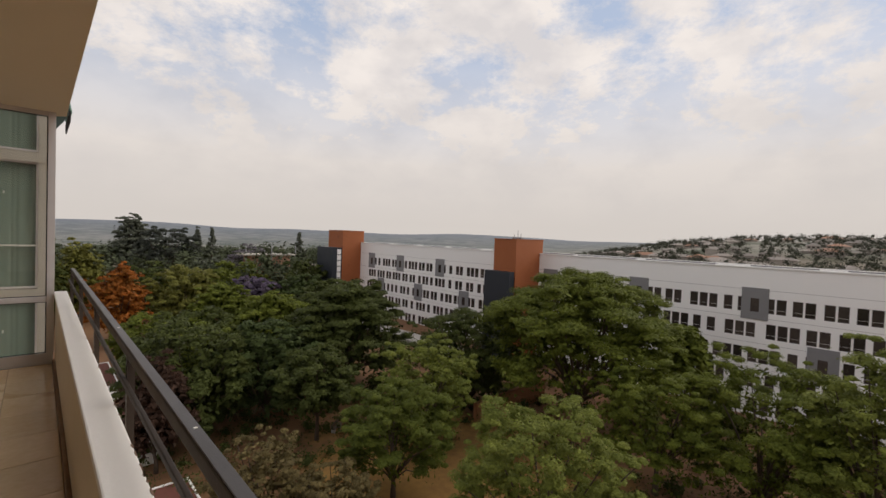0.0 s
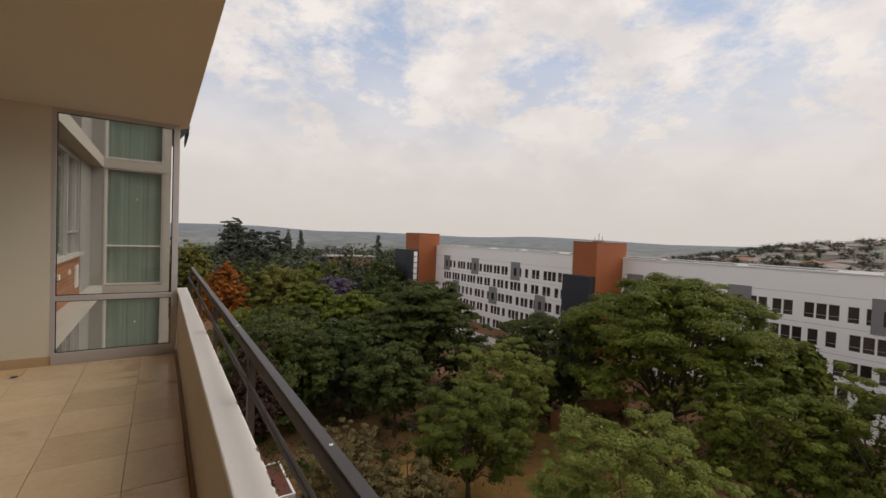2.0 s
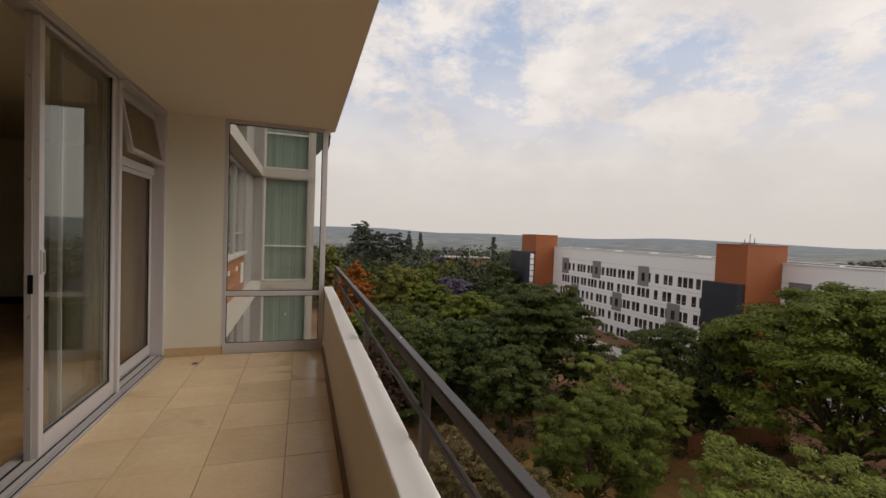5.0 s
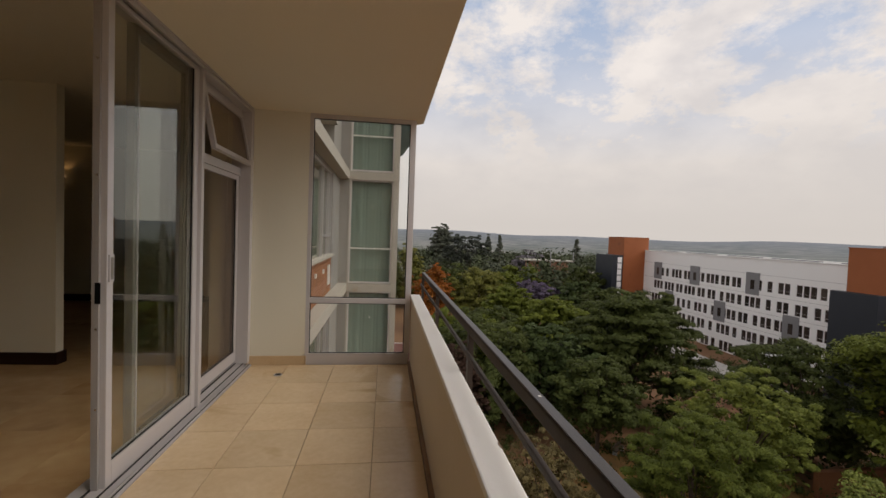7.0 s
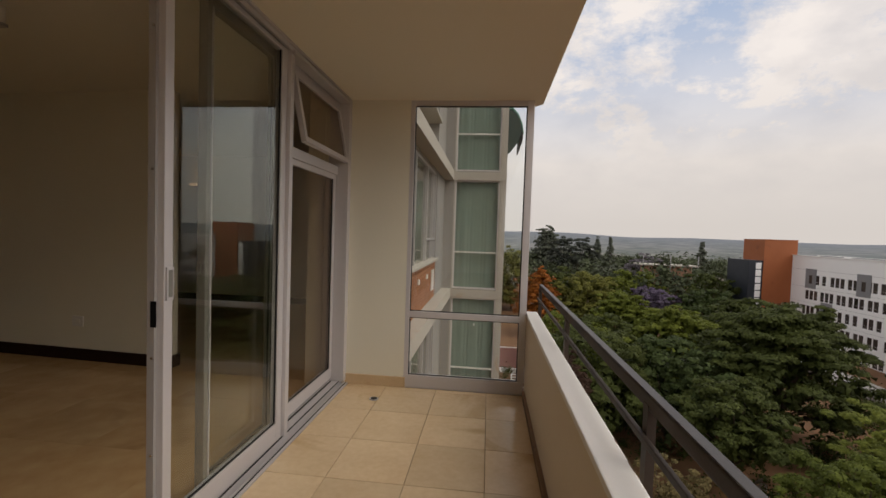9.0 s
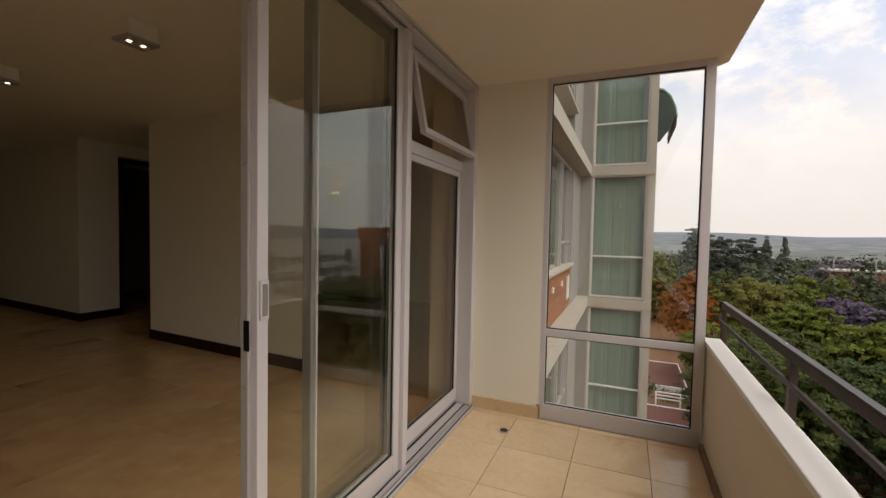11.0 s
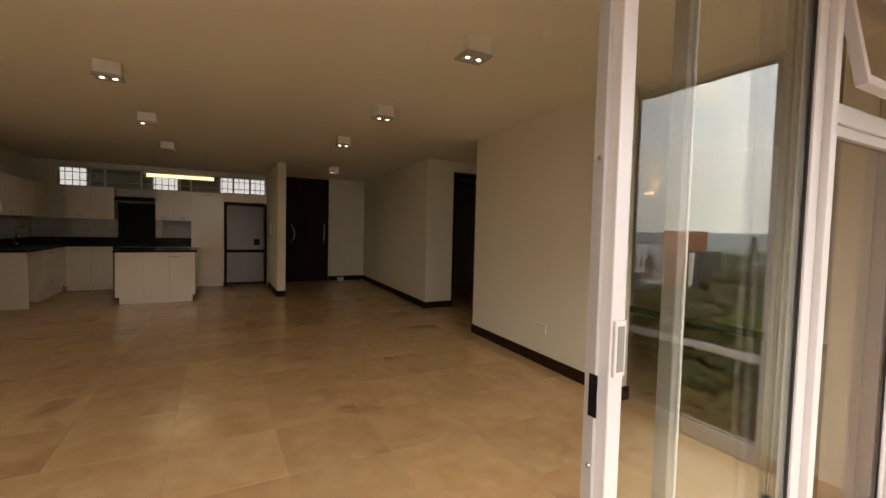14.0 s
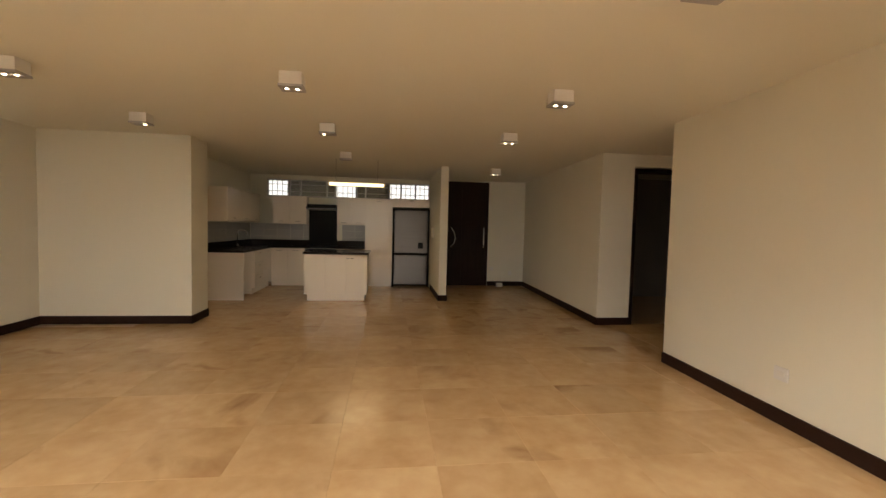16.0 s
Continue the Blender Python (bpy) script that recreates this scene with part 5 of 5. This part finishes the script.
#     name        x     y     top    width kind    label seed shape bare leaf per clumps
TREES = (
    ("tree", 22.3, 25.9, -9.6, 8.6, "sage", "small olive-green tree on dry grass", 1, "round", 0.16, 0.085, 520, 210),
    ("tree", 24.2, 13.2, -7.6, 10.6, "light", "pale green airy tree near the block", 2, "airy", 0.06, 0.08, 480, 260),
    ("tree", 39.7, 12.1, -7.6, 10.0, "green", G, 3, "airy", 0.18, 0.10, 430, 260),
    ("tree", 43.0, 5.4, -6.6, 12.4, "green", G, 4, "airy", 0.08, 0.10, 430, 290),
    ("tree", 40.1, -1.4, -3.6, 11.5, "light", "tall pale green willowy tree", 5, "airy", 0.06, 0.095, 380, 290),
    ("tree", 46.0, 23.0, -3.1, 23.0, "green", "broad domed green tree with layered branches", 6, "flat", 0.22, 0.13, 540, 420),
    ("tree", 42.0, 36.0, -6.8, 13.5, "dark", D, 7, "round", 0.06, 0.16, 260, 230),
    ("tree", 32.3, 49.7, -5.5, 17.0, "dark", D, 8, "flat", 0.10, 0.17, 330, 330),
    ("tree", 20.5, 47.0, -8.3, 11.6, "teal", "blue-green bushy tree in the park", 9, "round", 0.05, 0.17, 260, 210),
    ("tree", 12.1, 46.7, -7.9, 12.0, "dark", D, 10, "round", 0.05, 0.17, 260, 210),
    ("tree", 22.1, 38.5, -9.9, 8.4, "dark", "small dark brownish-green tree on red soil", 11, "round", 0.30, 0.14, 260, 160),
    ("shrub", 12.4, 28.0, -12.3, 6.5, "olive", "dry olive shrub with feathery twigs", 12, "airy", 0.1, 0.085, 170, 170),
    ("shrub", 15.6, 23.5, -13.5, 6.0, "olive", "dry olive shrub with feathery twigs", 13, "airy", 0.1, 0.085, 170, 160),
    ("tree", 11.8, 92.8, -5.2, 11.0, "orange", "orange flowering tree above the park", 14, "airy", 0.12, 0.17, 420, 170),
    ("tree", 23.0, 95.9, -6.1, 15.5, "yellow", "yellow-green spreading tree in the park", 15, "round", 0.2, 0.24, 220, 170),
    ("tree", 24.5, 76.4, -8.0, 11.5, "green", G, 16, "flat", 0.2, 0.20, 220, 160),
    ("tree", 36.2, 97.0, -8.4, 11.0, "purple", "violet flowering jacaranda tree in the park", 17, "round", 0.2, 0.24, 220, 140),
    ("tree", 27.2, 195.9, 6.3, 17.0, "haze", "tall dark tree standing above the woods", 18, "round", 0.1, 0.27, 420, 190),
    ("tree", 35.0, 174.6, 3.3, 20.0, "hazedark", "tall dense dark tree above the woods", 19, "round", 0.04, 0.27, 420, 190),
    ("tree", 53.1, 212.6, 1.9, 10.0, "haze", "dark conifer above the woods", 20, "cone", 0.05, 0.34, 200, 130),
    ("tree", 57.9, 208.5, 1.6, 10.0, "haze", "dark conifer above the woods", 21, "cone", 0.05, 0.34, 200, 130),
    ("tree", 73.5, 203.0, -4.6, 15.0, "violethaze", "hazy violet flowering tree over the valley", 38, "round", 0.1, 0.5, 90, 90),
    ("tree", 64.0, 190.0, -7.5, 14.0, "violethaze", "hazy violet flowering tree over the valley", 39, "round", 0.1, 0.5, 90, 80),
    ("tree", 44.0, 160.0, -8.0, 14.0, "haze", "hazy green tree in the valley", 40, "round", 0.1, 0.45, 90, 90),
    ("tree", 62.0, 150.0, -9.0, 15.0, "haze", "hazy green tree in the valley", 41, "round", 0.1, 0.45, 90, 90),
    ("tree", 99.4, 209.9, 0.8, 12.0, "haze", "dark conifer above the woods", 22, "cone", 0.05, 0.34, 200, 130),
    ("tree", 8.1, 124.0, -1.6, 13.0, "yellow", "green tree with yellowing leaves", 23, "round", 0.06, 0.36, 120, 110),
    ("tree", 1.0, 118.0, 1.0, 11.0, "dark", D, 24, "round", 0.06, 0.36, 120, 110),
    ("tree", 56.6, 112.2, -4.6, 12.5, "dark", D, 25, "round", 0.04, 0.33, 120, 110),
    ("tree", 42.2, 125.9, -6.5, 15.0, "green", G, 26, "round", 0.04, 0.36, 120, 120),
    ("tree", 9.0, 42.0, -9.6, 6.5, "brown", "dark reddish-leaved tree beside the block", 27, "round", 0.2, 0.14, 200, 130),
    ("tree", 30.5, 31.0, -8.0, 9.6, "light", "light green tree behind the dry clearing", 28, "airy", 0.12, 0.10, 420, 180),
    ("tree", 57.5, 16.0, -8.2, 7.0, "green", G, 29, "flat", 0.4, 0.20, 140, 90),
    ("tree", 17.0, 62.0, -9.0, 12.5, "dark", D, 30, "round", 0.04, 0.19, 240, 170),
    ("tree", 29.0, 66.0, -8.5, 13.0, "green", G, 31, "flat", 0.04, 0.20, 230, 160),
    ("tree", 14.0, 72.0, -11.2, 12.0, "green", G, 32, "round", 0.04, 0.20, 220, 160),
    ("tree", 42.0, 74.0, -8.0, 13.5, "dark", D, 33, "flat", 0.04, 0.22, 220, 160),
    ("tree", 46.0, 92.0, -8.0, 13.0, "teal", "blue-green bushy tree in the park", 34, "round", 0.04, 0.24, 200, 150),
    ("tree", 33.5, 112.0, -7.5, 13.0, "green", G, 35, "round", 0.04, 0.33, 120, 120),
    ("tree", 20.0, 118.0, -6.5, 13.0, "dark", D, 36, "round", 0.04, 0.33, 120, 120),
    ("tree", 14.5, 54.0, -9.0, 10.0, "green", G, 37, "round", 0.04, 0.18, 220, 160),
)
for nm, x, y, top, w, kind, lab, seed, shp, bare, leaf, per, cl in TREES:
    gz = land(x, y) - 0.15
    tree(nm, (x, y, gz), top - gz, w, kind, lab, seed, leaf, per, cl, shp, bare)

gb = thing("garden_bench", (24.7, 39.1, land(24.7, 39.1)), "dark weathered garden bench on red soil", "bench", rz=35)
part("seat", B((-0.9, -0.22, 0.42, 0.9, 0.22, 0.48), bev=0.01), BARK, gb)
part("backrest", B((-0.9, 0.20, 0.55, 0.9, 0.25, 0.90), bev=0.01), BARK, gb)
for bx_ in (-0.7, 0.7):
    part("leg", B((bx_ - 0.06, -0.20, -0.1, bx_ + 0.06, 0.25, 0.42), bev=0.01), CONC, gb, "pale concrete leg")

# low growth between the trees
gu = np.random.default_rng(31)
uc, ur = [], []
while len(uc) < 620:
    x, y = gu.uniform(4, 66), gu.uniform(-10, 70)
    if (18 < x < 34 and 12 < y < 34 and not (x > 27 and y > 26)) or x < 6 and y < 20 or math.hypot(x, y) < 17:
        continue
    sz = gu.uniform(0.6, 1.9)
    uc.append((x, y, land(x, y) + sz * 0.4))
    ur.append(sz)
me = leaf_cloud(uc, ur, 170, 0.16, 15, flat=0.7)
me.materials.append(LEAF["dark"])
tagged(new("undergrowth", me), "dark low undergrowth beneath the park trees", "undergrowth", kind="stuff")

# woods of the valley, one mass of clumps
g = np.random.default_rng(77)
wc, wr = [], []
k = 0
while len(wc) < 3600:
    az, r = math.radians(g.uniform(40, 97)), g.uniform(125, 900) ** 1.0
    x, y = r * math.cos(az), r * math.sin(az)
    if 52 < x < 86 and y < 118:
        continue
    s = g.uniform(3.0, 6.5)
    base = land(x, y)
    hh = g.uniform(7, 14)
    for _ in range(3):
        wc.append((x + g.normal() * s * 0.6, y + g.normal() * s * 0.6, base + hh * g.uniform(0.45, 1.0)))
        wr.append(s)
me = leaf_cloud(wc, wr, 100, 0.68, 5, flat=0.75)
# valley haze is carried by these greyed leaf colours
me.materials.append(leafmat("far woodland leaves", (0.085, 0.098, 0.050), (0.050, 0.064, 0.036), 0.35))
tagged(new("woodland", me), "hazy green woodland across the valley", "woods", kind="stuff")
wc, wr = [], []
while len(wc) < 2600:
    az, r = math.radians(g.uniform(-20, 42)), g.uniform(130, 720)
    x, y = r * math.cos(az), r * math.sin(az)
    if x < 88:
        continue
    s = g.uniform(1.8, 4.2)
    base = land(x, y)
    for _ in range(2):
        wc.append((x + g.normal() * s * 0.5, y + g.normal() * s * 0.5, base + g.uniform(1.5, 7.0)))
        wr.append(s)
me = leaf_cloud(wc, wr, 85, 0.55, 6, flat=0.8)
# greens pulled towards grey, standing for haze over the suburb
me.materials.append(leafmat("suburb tree leaves", (0.078, 0.082, 0.056), (0.050, 0.054, 0.038), 0.25))
tagged(new("suburb_trees", me), "dark trees between the suburban houses", "woods", kind="stuff")

# suburban houses on the eastern rise
# wall and roof colours muted towards grey for distance haze
HWALL = mat("house wall", (0.40, 0.36, 0.32), 0.85, col2=(0.25, 0.21, 0.18), scale=0.2, fine=2, rand=0.2)
HROOF = mat("house roof", (0.25, 0.22, 0.195), 0.8, col2=(0.19, 0.165, 0.145), scale=0.3, fine=3, rand=0.35)
HROOF_RED = mat("terracotta roof", (0.30, 0.16, 0.10), 0.8, col2=(0.24, 0.125, 0.08), scale=0.3, fine=3, rand=0.3)
h_wall = finish(B((-6, -4, -3, 6, 4, 3.0)), "wall", HWALL)


def hip(mt):
    b = bmesh.new()
    lo = [b.verts.new(p) for p in ((-6.7, -4.7, 2.9), (6.7, -4.7, 2.9), (6.7, 4.7, 2.9), (-6.7, 4.7, 2.9))]
    hi = [b.verts.new(p) for p in ((-3.2, 0, 5.0), (3.2, 0, 5.0))]
    b.faces.new(lo[::-1])
    b.faces.new((lo[0], lo[1], hi[1], hi[0]))
    b.faces.new((lo[1], lo[2], hi[1]))
    b.faces.new((lo[2], lo[3], hi[0], hi[1]))
    b.faces.new((lo[3], lo[0], hi[0]))
    return finish(b, "roof", mt)


h_roofs = (hip(HROOF), hip(HROOF_RED))
h_win = finish(B((-6.06, -0.8, 0.9, -6.0, 0.8, 2.2)), "window", WINGLASS)
g2 = random.Random(9)
cnt = 0
while cnt < 210:
    az, r = math.radians(g2.uniform(-14, 40)), g2.uniform(170, 660)
    x, y = r * math.cos(az), r * math.sin(az)
    if x < 100:
        continue
    red = g2.random() < 0.1
    h = thing("house", (x, y, land(x, y)), "distant small bungalow with a terracotta roof" if red else "distant suburban bungalow with a grey roof", "house", "suburban houses", rz=g2.uniform(-35, 35) + (90 if g2.random() < 0.4 else 0))
    k = g2.uniform(0.7, 1.15)
    h.scale = (k * g2.uniform(1.0, 1.5), k, k * g2.uniform(0.75, 1.0))
    part("wall", h_wall, HWALL, h)
    part("roof", h_roofs[red], HROOF, h)
    for yy in (-2.4, 0.2, 2.6):
        o = part("window", h_win, WINGLASS, h)
        o.location = (0, yy, 0)
    cnt += 1
pav = thing("pavilion", (60.0, 150.0, land(60, 150)), "low orange-walled pavilion with a white canopy roof among trees", "house")
part("wall", B((-7, -3, 0, 7, 3, 13.0)), HROOF_RED, pav)
part("roof", B((-9, -4, 13.0, 9, 4, 13.4)), SLAB, pav)
for xx in (-8.5, 0, 8.5):
    pb_ = bmesh.new()
    tube(pb_, [(xx, -3.8, 0), (xx, -3.8, 16.5)], 0.15, 6)
    part("post", pb_, GREYPANEL, pav)

# red paved yard with white kerbs and rails beside the block
RED_PAVE = mat("red brick paving", (0.15, 0.050, 0.034), 0.85, col2=(0.10, 0.034, 0.024), scale=1.2, fine=14, bump=0.2)
for nm, x0, y0, x1, y1 in (("pavement_near", 3.0, 32.5, 10.3, 37.6), ("pavement_middle", 3.0, 44.0, 9.2, 58.0), ("pavement_far", 3.0, 66.0, 9.0, 78.0)):
    structure(nm, B((x0, y0, -21.0, x1, y1, -19.0)), RED_PAVE, "red brick paved yard beside the block", "pavement")
    structure(nm + "_kerb", B((x0, y0 - 0.15, -21.0, x1 + 0.15, y0, -18.9), (x0, y1, -21.0, x1 + 0.15, y1 + 0.15, -18.9), (x1, y0, -21.0, x1 + 0.15, y1, -18.9)), FACADE, "white painted kerb of the paved yard", "kerb")
yr = thing("yard_railing", (5.0, 60.5, -20.2), "low white tubular railing in the yard", "railing")
for z in (1.35, 1.75, 2.15):
    rb_ = bmesh.new()
    tube(rb_, [(0, 0, z), (5.5, 0, z)], 0.08, 6)
    part("bar", rb_, FACADE, yr)
for x in (0.0, 2.7, 5.4):
    rb_ = bmesh.new()
    tube(rb_, [(x, 0, 0), (x, 0, 2.2)], 0.09, 6)
    part("post", rb_, FACADE, yr)

# ---- pieces: bricks of the neighbour's panel, floor tiles ----
bp_ = new("brick_panel", finish(B((FX - 0.06, 4.96, -0.02, FX - 0.012, 10.1, 0.74)), "brick_panel", MORTAR))
tagged(bp_, "terracotta brick panel under the neighbouring windows", "wall", kind="structure")
brick_me = finish(B((0, 0, 0, 0.012, 0.212, 0.066)), "brick", BRICK)
for j in range(10):
    for i in range(23):
        o = part("brick", brick_me, BRICK, bp_)
        o.location = (FX - 0.012, 4.965 + i * 0.2235 + (0.05 if j % 2 else -0.05), -0.01 + j * 0.0745)
for k, yy in enumerate((7.0, 7.9, 8.8)):
    vb = thing("vent_block", (FX, yy, 0.47), "small white vent block on the brick panel", "vent", "vent blocks")
    part("block", B((0.002, 0, 0, 0.03, 0.10, 0.08), bev=0.006), WHITE, vb)
lv = thing("louvre_vent", (FX, 9.5, 0.16), "white slatted louvre vent on the brick panel", "vent")
part("frame", B((0.002, 0, 0, 0.02, 0.02, 0.42), (0.002, 0.28, 0, 0.02, 0.30, 0.42)), WHITE, lv)
slat = finish(B((0.004, 0.02, 0, 0.026, 0.28, 0.022)), "slat", WHITE)
for k in range(10):
    o = part("slat", slat, WHITE, lv)
    o.location = (0, 0, 0.01 + k * 0.041)


def tiles(parent, x0, x1, y0, y1, tx, ty, gap, material, name, seed, xs=None, keep=None, z0=0.0):
    """Single tiles with eased edges, laid in rows."""
    g_ = random.Random(seed)
    cache = {}
    xs = xs or [x0 + tx * i for i in range(int((x1 - x0) / tx) + 2)]
    y = y0
    while y < y1 - 0.02:
        yb = min(y1, y + ty)
        for a, b in zip(xs, xs[1:]):
            b = min(b, x1)
            if b - a < 0.03 or (keep and not keep((a + b) / 2, (y + yb) / 2)):
                continue
            key = (round(b - a, 3), round(yb - y, 3))
            if key not in cache:
                w, h = key
                cache[key] = finish(B((gap / 2, gap / 2, -0.012, w - gap / 2, h - gap / 2, 0.0), bev=0.0015 if gap > 0.002 else 0.0006), name, material)
            o = part(name, cache[key], material, parent)
            o.location = (a, y, z0 + g_.uniform(-0.0006, 0.0006))
        y = yb


tiles(balcony_floor, -0.02, 1.522, -5.76, 4.74, 0.41, 0.435, 0.0035, TILE_OUT, "tile", 2, xs=[0.052, 0.39, 0.815, 1.232, 1.522])


def in_room(x, y):
    if x < -6.2 and y < -1.2:
        return False
    if x < -6.1 and y > 5.5:
        return False
    return y < 5.6 or x > -6.1


tiles(floor, -10.15, -0.14, -2.5, 8.3, 0.60, 0.60, 0.0008, TILE_IN, "tile", 3, keep=in_room, z0=-0.025)
